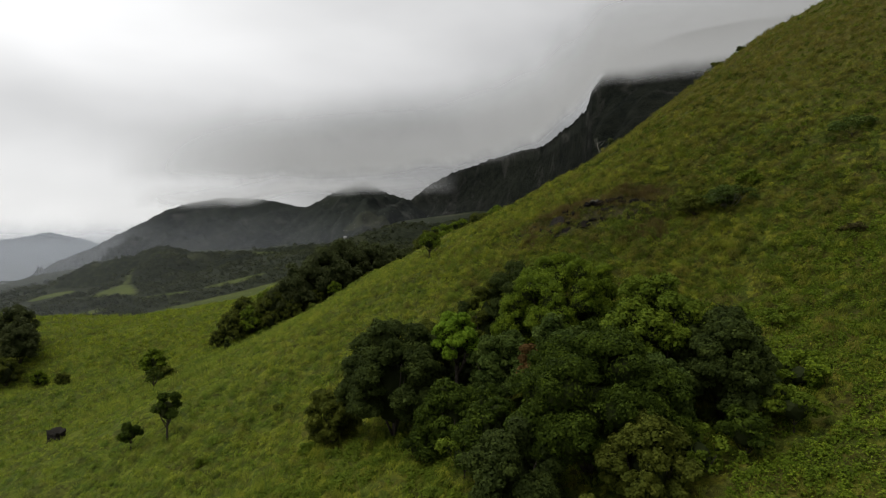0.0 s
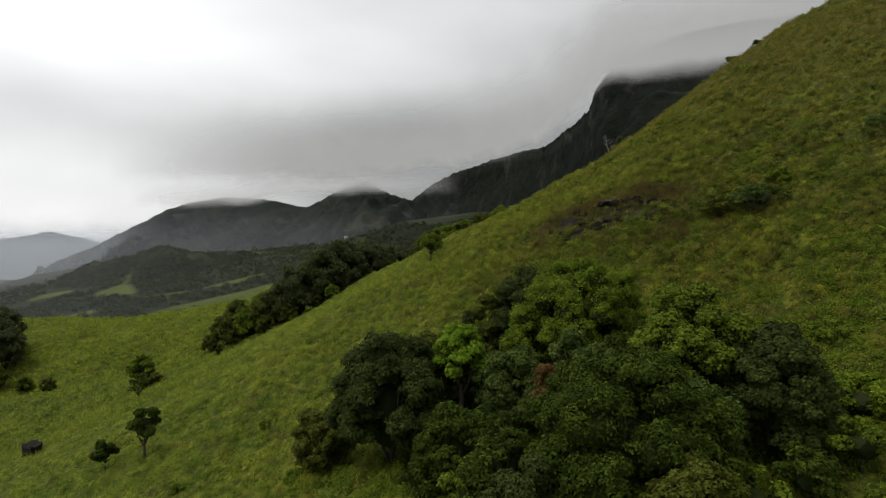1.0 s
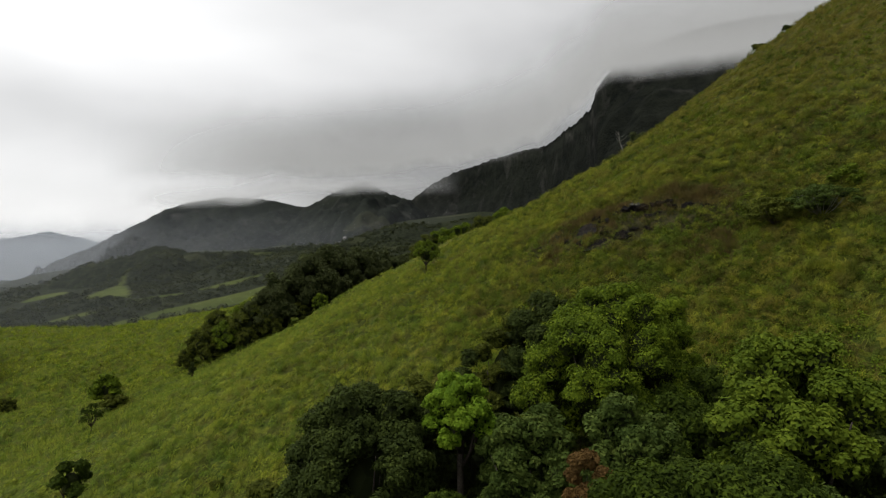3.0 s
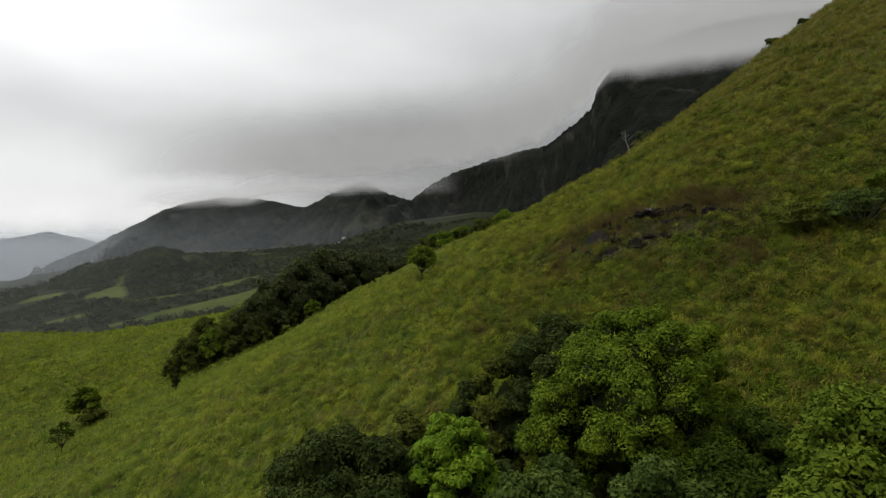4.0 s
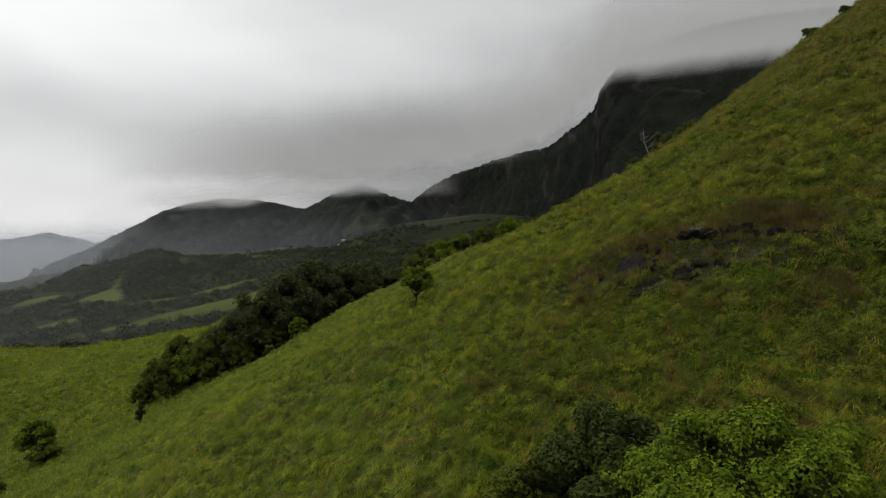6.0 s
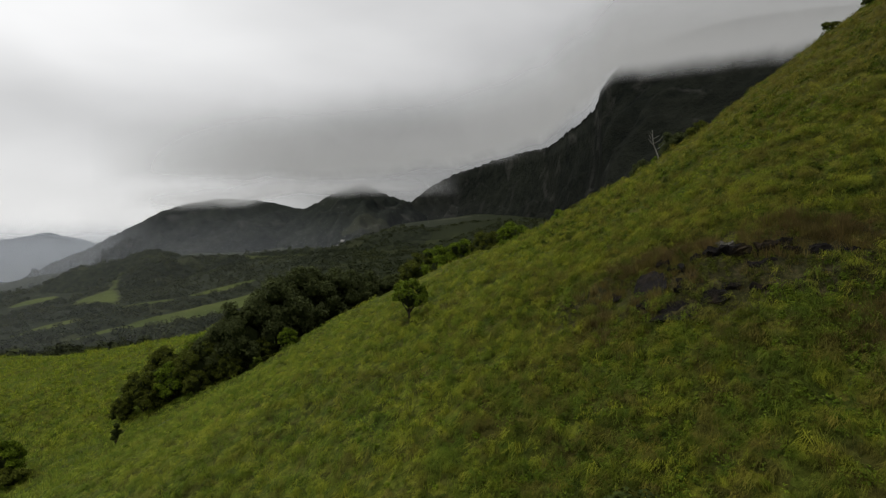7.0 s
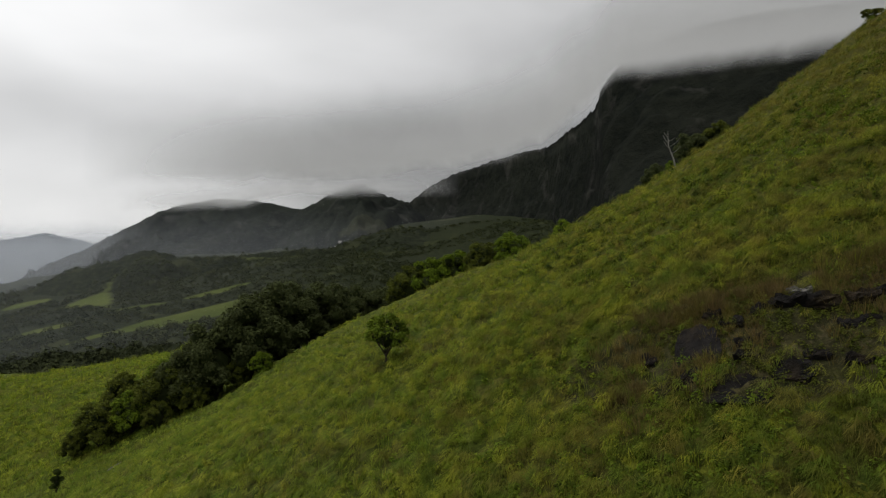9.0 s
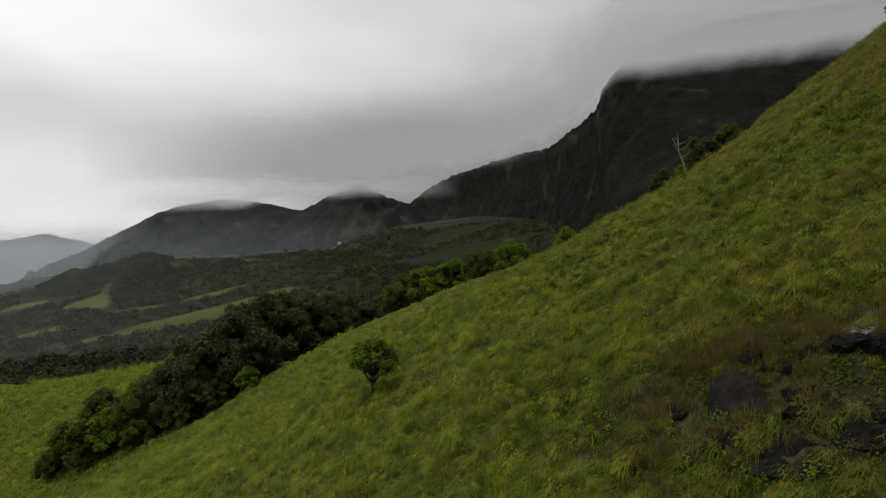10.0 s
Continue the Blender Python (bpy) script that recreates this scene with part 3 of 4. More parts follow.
def crown_mesh(rng, radius, height, lobes, leaves, size, flat=0.7, low=-0.45, gap=0.0, inner=0.8, loose=0.0):
    """Boughs set round an uneven dome, each carrying rounded billows of leaves with dark gaps between; its middle is at the origin."""
    boughs = max(6, int(round(lobes / 3.0)))
    i = np.arange(boughs) + 0.5
    z = 1 - (1 - low) * i / boughs
    a = i * 2.39996 + rng.rand() * 6 + rng.randn(boughs) * 0.3
    r = np.sqrt(np.maximum(0, 1 - z * z))
    lr = radius * (0.31 + 0.15 * rng.rand(boughs)) * (10 / max(boughs, 8)) ** 0.22
    tall = height / radius
    out = np.stack([r * np.cos(a), r * np.sin(a), z], 1)
    c = out * (radius * (0.88 + 0.24 * rng.rand(boughs)) - lr * 0.9)[:, None] * np.array([1, 1, tall])
    squash = np.array([1.0, 1.0, min(1.0, max(0.62, tall * 0.9)) * (0.75 + 0.35 * flat)])
    billows = []
    for j in range(boughs):
        n = 15
        d = unit_sphere(n, rng, -0.5) + out[j] * 0.55 + np.array([0, 0, 0.30])
        d /= np.linalg.norm(d, axis=1)[:, None]
        p = c[j] + d * squash * lr[j] * 0.90
        br = lr[j] * (0.24 + 0.20 * rng.rand(n))
        far = np.linalg.norm((p[:, None] - c[None]) / squash, axis=2) / lr[None]
        far[:, j] = 9
        for q in range(n):
            if far[q].min() > 0.72 and rng.rand() >= gap:
                billows.append((p[q], br[q]))
    pos, rad = np.array([b[0] for b in billows]), np.array([b[1] for b in billows])
    share = 0.82 * leaves / (rad ** 2).sum()
    vs, nrms = [], []
    for p, br in billows:
        n = max(5, int(share * br * br))
        d = unit_sphere(n, rng, -0.35)
        wob = 1 + 0.13 * np.sin(d @ rng.randn(3) * 4 + rng.rand() * 6)
        shell = 1.06 - 0.38 * rng.rand(n) ** 1.5 - loose * 0.4 * rng.rand(n) + loose * 0.35 * rng.rand(n) ** 3
        vs.append(p + d * squash * (br * wob * shell)[:, None])
        nr = d + rng.randn(n, 3) * (0.22 + 0.3 * loose) + np.array([0, 0, 0.3])
        nrms.append(nr / np.linalg.norm(nr, axis=1)[:, None])
    # a thinner coat on the boughs themselves
    for j in range(boughs):
        n = int(0.22 * leaves * lr[j] ** 2 / (lr ** 2).sum())
        d = unit_sphere(n, rng, -0.5)
        vs.append(c[j] + d * squash * (lr[j] * (0.66 + 0.22 * rng.rand(n)))[:, None])
        nr = d + rng.randn(n, 3) * 0.3
        nrms.append(nr / np.linalg.norm(nr, axis=1)[:, None])
    pts, nr = np.concatenate(vs), np.concatenate(nrms)
    deep_in = np.min(np.linalg.norm((pts[:, None] - c[None]) / squash, axis=2) / lr[None], axis=1) < 0.64
    v, f = leaf_faces(pts[~deep_in], nr[~deep_in], size * 1.25, rng)
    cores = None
    # dark lumps within the boughs deepen the gaps between billows
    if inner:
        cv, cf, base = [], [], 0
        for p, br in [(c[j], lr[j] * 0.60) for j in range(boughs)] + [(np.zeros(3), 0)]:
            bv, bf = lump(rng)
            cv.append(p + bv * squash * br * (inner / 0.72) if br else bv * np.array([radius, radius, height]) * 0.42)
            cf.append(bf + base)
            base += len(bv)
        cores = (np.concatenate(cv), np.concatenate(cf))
    return v, f, cores


def tree(name, label, height, radius, leaf, seed, lobes=40, leaves=6000, size=0.16, crown_low=0.25, flat=0.7, gap=0.0, limbs=5, lean=0.0, inner=0.72, category="tree", wood=None, under=-0.45, loose=0.25):
    """A tapered trunk with limbs under a crown of leaf billows, its foot at the origin."""
    rng = np.random.RandomState(seed)
    root = new(name)
    wood = wood or M_BARK
    c_low, c_top = height * crown_low, height
    mid, half = c_low + (c_top - c_low) * 0.42, (c_top - c_low) * 0.6
    tr = max(0.05, height * 0.022)
    bm = bmesh.new()
    top = Vector((lean * height * 0.2, 0, mid))
    tube(bm, [(0, 0, -0.5), (0.03 * height * rng.randn() * 0.3, 0.02, c_low * 0.5), (lean * height * 0.1, 0.03 * height * rng.randn() * 0.3, c_low), top], [tr * 1.4, tr, tr * 0.85, tr * 0.4])
    part("trunk", bm, wood, root)
    for i in range(limbs):
        a = i * 2.4 + rng.rand()
        z0 = c_low * (0.75 + 0.4 * rng.rand())
        p0 = Vector((lean * height * 0.1 * z0 / max(c_low, 0.1), 0, z0))
        rr = radius * (0.55 + 0.25 * rng.rand()) * (0.65 if lobes >= 60 else 1.0)
        p2 = Vector((math.cos(a) * rr + top.x, math.sin(a) * rr, mid + half * (0.1 + 0.4 * rng.rand())))
        p1 = p0.lerp(p2, 0.5) + Vector((0, 0, -0.06 * height))
        bm = bmesh.new()
        tube(bm, [p0, p1, p2], [tr * 0.55, tr * 0.38, tr * 0.12], 6)
        part("limb", bm, wood, root)
    if leaves:
        v, f, cores = crown_mesh(rng, radius, half, lobes, leaves, size, flat, under, gap, inner, loose)
        shift = np.array([top.x, top.y, mid])
        mesh_object("crown", v + shift, f, M_LEAF[leaf], root)
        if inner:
            tagged(mesh_object("shaded_core", cores[0] + shift, cores[1], M_INNER_SHADE, root), kind="stuff")
    return tagged(root, label, category)


def stand(ob, x, y, turn=0.0, scale=1.0, sink=0.1):
    ob.location = (x, y, land_z(x, y) - sink)
    ob.rotation_euler = (0, 0, turn)
    ob.scale = (scale, scale, scale)
    return ob


def stand_copy(ob, x, y, turn, scale):
    c = copy_thing(ob, pose(x, y, land_z(x, y) - 0.1, 0, 0, math.degrees(turn)))
    c.scale = (scale, scale, scale)
    return c


# the grove in the hollow
GROVE = (
    ("broadleaf_tree", "tall broadleaf tree with billowing fresh green crown", 11.7, 5.2, "fresh", 10.6, 58.0, 150, 120000, 0.064, 0.10),
    ("dark_tree", "dark evergreen tree behind the bright crown", 11.4, 3.6, "dark", 7.7, 61.6, 70, 46000, 0.080, 0.10),
    ("broadleaf_tree", "small fresh green tree with separate leaf heads", 9.5, 2.5, "fresh", 15.2, 60.5, 22, 30000, 0.052, 0.20),
    ("broadleaf_tree", "olive-green tree beside the dark evergreen", 11.5, 2.0, "olive", 4.4, 62.0, 44, 20000, 0.075, 0.05),
    ("shrub", "dark shrub with brownish sprigs behind the slender tree", 9.6, 2.5, "olive", -1.2, 61.8, 40, 16000, 0.08, 0.0),
    ("shrub", "dark dense shrub behind the slender tree", 9.5, 2.0, "dark", 1.6, 62.2, 40, 15000, 0.08, 0.0),
    ("bushy_tree", "wide dark olive bushy tree at the grove's edge", 10.9, 4.9, "dark", -4.5, 56.0, 107, 88905, 0.088, 0.0),
    ("slender_tree", "slender tree with a bright green crown and bare stems", 10.2, 2.25, "bright", 1.3, 55.6, 40, 20217, 0.088, 0.50),
    ("broadleaf_tree", "large deep green tree in the grove's middle", 9.4, 5.5, "deep", 9.6, 39.6, 90, 116121, 0.075, 0.0),
    ("broadleaf_tree", "tree with pale fresh leaves on dark branches", 10.6, 3.6, "mid", 15.6, 45.0, 59, 36741, 0.088, 0.15),
    ("dark_tree", "dark dense tree on the grove's uphill side", 8.0, 3.4, "dark", 19.4, 42.5, 81, 59988, 0.088, 0.0),
    ("shrub", "reddish-brown dying shrub among green trees", 8.5, 1.15, "rust", 6.6, 45.3, 33, 10143, 0.08, 0.4),
    ("shrub", "grey-green shrub with brownish sprigs", 9.2, 2.9, "grey", 9.4, 47.6, 46, 27515, 0.088, 0.1),
    ("shrub", "grey-green leafy shrub in the grove", 8.0, 3.0, "grey", 5.2, 53.0, 49, 31590, 0.088, 0.1),
    ("shrub", "deep green leafy shrub below the bushy tree", 6.0, 2.8, "deep", 0.6, 49.5, 46, 27515, 0.088, 0.0),
    ("shrub", "olive shrub growing beside the bushy tree", 5.8, 2.5, "olive", -10.6, 58.6, 42, 21937, 0.088, 0.0),
    ("shrub", "olive-green shrub in front of the grove", 6.0, 2.6, "olive", 11.6, 34.4, 43, 23727, 0.088, 0.0),
    ("shrub", "small rounded green shrub before the grove", 4.6, 1.5, "olive", 6.9, 30.5, 31, 7897, 0.08, 0.0),
    ("shrub", "grey-green shrub under the pale tree", 6.6, 3.0, "grey", 14.0, 40.3, 49, 31590, 0.088, 0.0),
    ("shrub", "deep green shrub filling the grove", 7.2, 3.4, "deep", 12.2, 51.5, 59, 36741, 0.088, 0.0),
    ("shrub", "dark shrub at the foot of the slender tree", 6.0, 2.6, "dark", 3.0, 58.0, 43, 23727, 0.088, 0.0),
    ("shrub", "mid-green shrub beside the uphill tree", 5.8, 2.6, "mid", 18.4, 47.6, 46, 27515, 0.088, 0.0),
    ("shrub", "deep green shrub uphill of the bright crown", 5.4, 2.7, "deep", 16.8, 55.4, 40, 18000, 0.08, 0.0),
    ("shrub", "deep green low shrub on the grove's uphill edge", 5.6, 2.4, "deep", 14.2, 54.8, 36, 14000, 0.08, 0.0),
    ("shrub", "deep green shrub on the grove's near side", 6.6, 2.8, "deep", 3.6, 42.0, 40, 12000, 0.088, 0.0),
    ("shrub", "dark low shrub filling the grove's foot", 6.0, 3.2, "dark", 4.2, 37.5, 52, 29030, 0.088, 0.0),
)
for i, (name, label, h, r, leaf, x, y, lobes, leaves, size, low) in enumerate(GROVE):
    t = tree(name, label, h, r, leaf, 100 + i, lobes, leaves, size, low, category="shrub" if name == "shrub" else "tree", under=-0.65 if y > 57.9 else -0.45, loose={"fresh": 0.0, "bright": 0.1, "mid": 0.3, "grey": 0.5}.get(leaf, 0.4))
    stand(t, x, y, i * 0.7)
    tagged(t, group="grove in the hollow")

# single trees on the slope
stand(tree("hawthorn_tree", "lone small tree with an uneven green crown on the open slope", 4.9, 1.95, "mid", 201, 26, 5200, 0.09, 0.24, gap=0.25, inner=0.42, loose=0.6, limbs=9, category="tree"), -2.45, 110.2)
stand(tree("young_tree", "thin young tree with sparse dark leaves", 6.3, 1.7, "deep", 202, 24, 3200, 0.15, 0.28, gap=0.25, inner=0.4), -33, 72.6)
stand(tree("young_tree", "small bushy tree on the lower slope", 3.5, 1.3, "deep", 203, 16, 3000, 0.12, 0.25, gap=0.1), -37.8, 73.4)
stand(tree("bare_tree", "small half-bare tree with spreading twigs", 4.2, 1.6, "deep", 204, 18, 1200, 0.10, 0.32, gap=0.3, limbs=9, inner=0), -50, 105)
stand(tree("young_tree", "slim dark sapling at the end of the tree belt", 3.8, 0.8, "dark", 205, 12, 1800, 0.13, 0.15), -47.6, 134)
stand(tree("broadleaf_tree", "light green tree with undergrowth in the dip", 6.5, 2.9, "fresh", 206, 40, 9000, 0.13, 0.12), -62.5, 131.5)
stand(tree("shrub", "low brown-green shrub in the dip", 3.0, 2.6, "olive", 207, 18, 3600, 0.15, 0.05, category="shrub"), -60.0, 129.5)

# belts of trees, copied from a few built ones
KINDS = [
    tree("belt_tree", "dark dense tree of the gully belt", 11.0, 5.0, "belt", 301, 60, 8800, 0.145, 0.0),
    tree("belt_tree", "olive-green tree of the gully belt", 10.0, 5.2, "olive", 302, 56, 8400, 0.145, 0.0),
    tree("belt_tree", "fresh green tree of the gully belt", 9.0, 4.4, "fresh", 303, 46, 7600, 0.14, 0.0),
]
BELT = (
    (1, -53, 153.5, 0.7), (2, -48.5, 155, 0.75), (1, -44.5, 157, 0.85), (1, -56.5, 152.5, 0.42), (1, -52, 160, 0.8), (2, -46.5, 162, 0.9), (0, -41, 159, 1.0), (1, -43.5, 153.2, 0.45), (1, -38.5, 156, 0.5), (1, -33, 159.5, 0.45), (0, -36.5, 160, 1.2), (0, -32, 164, 1.35), (1, -40, 160, 0.9),
    (0, -28.5, 171, 1.4), (1, -34, 174, 1.1), (0, -24, 177, 1.2), (2, -28, 158, 0.42), (0, -18.5, 184, 1.05), (1, -27, 184, 1.1), (0, -13, 189, 0.95), (2, -21, 193, 1.0),
    (1, -4, 182, 0.95), (2, 0, 179, 1.0), (2, 5, 179, 1.0), (1, 11, 176, 0.8), (2, 16, 173, 0.85), (2, 25, 168, 0.6), (0, -9, 192, 1.0), (0, 4, 190, 1.0),
    (0, 46, 162, 0.62), (1, 51, 163, 0.58), (2, 42, 160.5, 0.42), (0, 40.5, 164, 0.55), (1, 31, 166, 0.45),
    (0, -110, 158, 0.95), (0, -116, 165, 1.1), (1, -108, 150, 0.7), (0, -118, 151, 0.9), (2, -100, 150, 0.45), (1, -92, 147, 0.35), (0, -126, 158, 1.2),
)
firsts = set()
for i, (kind, x, y, s) in enumerate(BELT):
    if kind not in firsts:
        firsts.add(kind)
        stand(KINDS[kind], x, y, i * 1.3, s)
        tagged(KINDS[kind], group="tree belts along the gullies")
    else:
        stand_copy(KINDS[kind], x, y, i * 1.3, s)

# the bleached snag on the brow
def dead_tree(height):
    root = tagged(new("dead_tree"), "bleached leafless dead tree leaning on the brow", "tree")
    bm = bmesh.new()
    tube(bm, [(0, 0, -0.4), (-0.5, 0, height * 0.3), (-1.3, 0.1, height * 0.62), (-1.5, 0, height)], [0.15, 0.12, 0.08, 0.02])
    part("trunk", bm, M_DEADWOOD, root)
    for z, dx, dz, dy in ((0.45, 1.6, 1.3, 0.5), (0.55, -1.3, 1.2, -0.4), (0.62, 1.5, 1.4, -0.6), (0.7, -0.8, 1.4, 0.5), (0.75, 1.3, 0.7, 0.3), (0.85, -0.7, 0.7, -0.2)):
        x0 = -0.5 - 1.0 * min(1, (z - 0.3) / 0.5)
        bm = bmesh.new()
        tube(bm, [(x0, 0.05, z * height), (x0 + dx * 0.5, dy * 0.6, z * height + dz * 0.35), (x0 + dx, dy, z * height + dz)], [0.06, 0.04, 0.015], 5)
        part("limb", bm, M_DEADWOOD, root)
    return root


stand(dead_tree(6.5), 40, 153)

branch = tagged(new("dead_branch"), "bleached forked dead branch leaning out of the belt", "branch")
for points, radii in (((((0, 0, -0.2), (1.2, -0.5, 0.9), (2.9, -0.8, 1.9)), (0.09, 0.07, 0.03))), ((((0.9, -0.4, 0.7), (1.9, -1.0, 0.8), (2.8, -1.6, 0.7)), (0.06, 0.045, 0.02)))):
    bm = bmesh.new()
    tube(bm, points, radii, 6)
    part("limb", bm, M_DEADWOOD, branch)
stand(branch, -43.5, 137.6)


# ---------- woods of the valley ----------
def woods_material():
    k = Nodes("distant_woods")
    rnd = k.pos.outputs["Random Per Island"]
    leaf = k.noise(0.9, 5.0, 0.75)
    f = k.math("ADD", k.math("ADD", k.math("MULTIPLY", rnd, 0.20), k.math("MULTIPLY", k.noise(0.014, 3.0), 0.58)), k.math("MULTIPLY", leaf, 0.30))
    return k.surface(k.ramp(f, ((0.34, (0.016, 0.020, 0.011)), (0.55, (0.030, 0.036, 0.016)), (0.74, (0.058, 0.066, 0.025)))), 0.95, 0.02, leaf, 1.0, 1.2)


def woods(name, label, n, seed, pick):
    """Crowns of the valley's trees, finer where they are nearer."""
    rng = np.random.RandomState(seed)
    pts = []
    while len(pts) < n:
        x, y = rng.uniform(-1100, 250), 240 + 900 * rng.rand() ** 1.15
        if abs(x) < y * 0.85 + 60 and pick(x, y):
            pts.append((x, y))
    pts = np.array(pts)
    z = land(pts[:, 0], pts[:, 1])
    for i in np.nonzero(pts[:, 1] > 780)[0]:
        hit = foothill.ray_cast((pts[i, 0], pts[i, 1], 600.0), (0, 0, -1))
        if hit[0]:
            z[i] = max(z[i], hit[1].z)
    leaves = 40
    r = np.where(rng.rand(n) < 0.55, rng.uniform(1.8, 3.2, n), rng.uniform(3.0, 5.6, n))
    r = r * np.clip(1.75 - pts[:, 1] / 700, 0.75, 1.3)
    crown = np.stack([pts[:, 0], pts[:, 1], z + r * 0.35], 1)
    shape = np.stack([r * rng.uniform(0.9, 1.5, n), r, r * rng.uniform(0.7, 1.2, n)], 1)
    d = unit_sphere(n * leaves, rng, -0.3)
    c = np.repeat(crown, leaves, 0) + d * np.repeat(shape, leaves, 0) * (0.84 + 0.2 * rng.rand(n * leaves))[:, None]
    nrm = d + rng.randn(n * leaves, 3) * 0.18 + np.array([0, 0, 0.2])
    nrm /= np.linalg.norm(nrm, axis=1)[:, None]
    v, f = leaf_faces(c, nrm, np.repeat(r, leaves) * 0.27, rng)
    ob = mesh_object(name, v, f, woods_material())
    return tagged(ob, label, "woods", kind="stuff")


def wooded(x, y):
    for cx, cy, ax, ay, half, across in MEADOWS:
        u, v = ((x - cx) * ax + (y - cy) * ay) / half, ((y - cy) * ax - (x - cx) * ay) / across
        if u * u + v * v < 1.0:
            return False
    if all((x - ax) * -(by - ay) + (y - ay) * (bx - ax) > 0 for (ax, ay), (bx, by) in zip(FAN, FAN[1:] + FAN[:1])):
        return False
    return waves(x, y * 1.8, 0.016, 61) + 0.7 * waves(x, y * 1.5, 0.008, 62) > -0.75


woods("valley_woods", "dark scattered woods and hedges covering the valley", 9000, 501, wooded)


# the few far houses on the shoulder of the valley
def house(length, depth, height, turn, x, y):
    root = tagged(new("house"), "small pale house far off on the valley's shoulder", "house", "far houses")
    a, b = length / 2, depth / 2
    bm = bmesh.new()
    bmesh.ops.create_cube(bm, size=1, matrix=Matrix.Translation((0, 0, height / 2 - 1)) @ Matrix.Diagonal((length, depth, height + 2, 1)))
    part("wall", bm, M_PLASTER, root)
    bm = bmesh.new()
    rows = [[bm.verts.new((u * (a + 0.5), v * (b + 0.5), z)) for u in (-1, 1)] for v, z in ((-1, height), (0, height + depth * 0.35), (1, height), (1, height - 0.2), (0, height + depth * 0.35 - 0.25), (-1, height - 0.2))]
    for p, q in zip(rows, rows[1:] + rows[:1]):
        bm.faces.new((p[0], p[1], q[1], q[0]))
    part("roof", bm, M_ROOF, root)
    hits = [m.ray_cast((x, y, 600.0), (0, 0, -1)) for m in (middle, foothill)]
    root.location, root.rotation_euler = (x, y, max([land_z(x, y)] + [h[1].z for h in hits if h[0]])), (0, 0, turn)


M_PLASTER = bark("pale_plaster", (0.20, 0.195, 0.18), (0.30, 0.29, 0.27))
M_ROOF = bark("grey_roof", (0.16, 0.15, 0.14), (0.26, 0.25, 0.24))
for length, depth, height, turn, x, y in ((6, 5, 2.6, 0.2, -209, 1200), (5, 4, 2.4, 0.7, -201, 1203), (6, 5, 2.6, -0.3, -193, 1205)):
    house(length, depth, height, turn, x, y)


# ---------- pasture growth ----------
def scatter(n, seed, x0, x1, y0, y1, keep=None):
    rng = np.random.RandomState(seed)
    x, y = rng.uniform(x0, x1, n), rng.uniform(y0, y1, n)
    if keep is not None:
        m = keep(x, y, rng)
        x, y = x[m], y[m]
    return x, y, land(x, y) + bumps(x, y)


def tussocks(name, label, spots, material, blades, length, spread, width, seed, droop=0.5, category="grass"):
    """Many tufts of bent blades, as one growth."""
    rng = np.random.RandomState(seed)
    x, y, z = spots
    n = len(x)
    clump = np.clip(0.5 + 0.55 * waves(x, y, 3.2, 91), 0, 1)
    size = (0.45 + 0.5 * rng.rand(n)) * (0.55 + 1.1 * clump)
    c = np.repeat(np.stack([x, y, z - 0.05], 1), blades, 0)
    s = np.repeat(size, blades)
    m = n * blades
    a, tilt = rng.rand(m) * 6.283, 0.15 + 0.75 * rng.rand(m)
    d = np.stack([np.cos(a), np.sin(a), np.zeros(m)], 1)
    side = np.stack([-np.sin(a), np.cos(a), np.zeros(m)], 1)
    L = (length * s * (0.6 + 0.6 * rng.rand(m)))[:, None]
    up = np.array([[0, 0, 1.0]])
    foot = c + d * (spread * s * rng.rand(m))[:, None]
    t = tilt[:, None]
    mid = foot + (up * np.cos(t) + d * np.sin(t)) * L * 0.6
    tip = mid + (up * np.cos(t + droop * 1.6) + d * np.sin(t + droop * 1.6)) * L * 0.5
    w = side * (width * s)[:, None]
    if droop:
        v = np.stack([foot, mid + w, tip, mid - w], 1).reshape(-1, 3)
        k = np.arange(m * 4).reshape(m, 4)
        f = np.concatenate([k[:, [0, 1, 3]], k[:, [1, 2, 3]]])
    else:
        v = np.stack([foot - w, foot + w, tip], 1).reshape(-1, 3)
        f = np.arange(m * 3).reshape(m, 3)
    return tagged(mesh_object(name, v, f, material), label, category, kind="stuff")


def in_scar(x, y):
    """The eroded ledge on the slope, 0 to 1."""
    along = (x - 21) * 0.89 - (y - 87) * 0.45
    across = (x - 21) * 0.45 + (y - 87) * 0.89
    return np.exp(-(along / 11) ** 2 - ((across - 0.1 * np.abs(along)) / 3.4) ** 2)


# dark rock that shows through the turf: place, half sizes along and up the slope
SLABS = ((16.5, 87.9, 1.15, 1.8, 0.24), (16.9, 84.5, 1.9, 0.85, 0.22), (21.6, 87.0, 1.5, 0.35, 0.34), (15.2, 86.2, 0.9, 0.6, 0.2), (19.3, 84.0, 1.0, 0.55, 0.2), (24.4, 85.5, 0.8, 0.25, 0.3), (18.6, 86.7, 0.6, 0.35, 0.22), (22.9, 84.6, 0.8, 0.35, 0.22), (14.4, 89.6, 0.5, 0.5, 0.22))


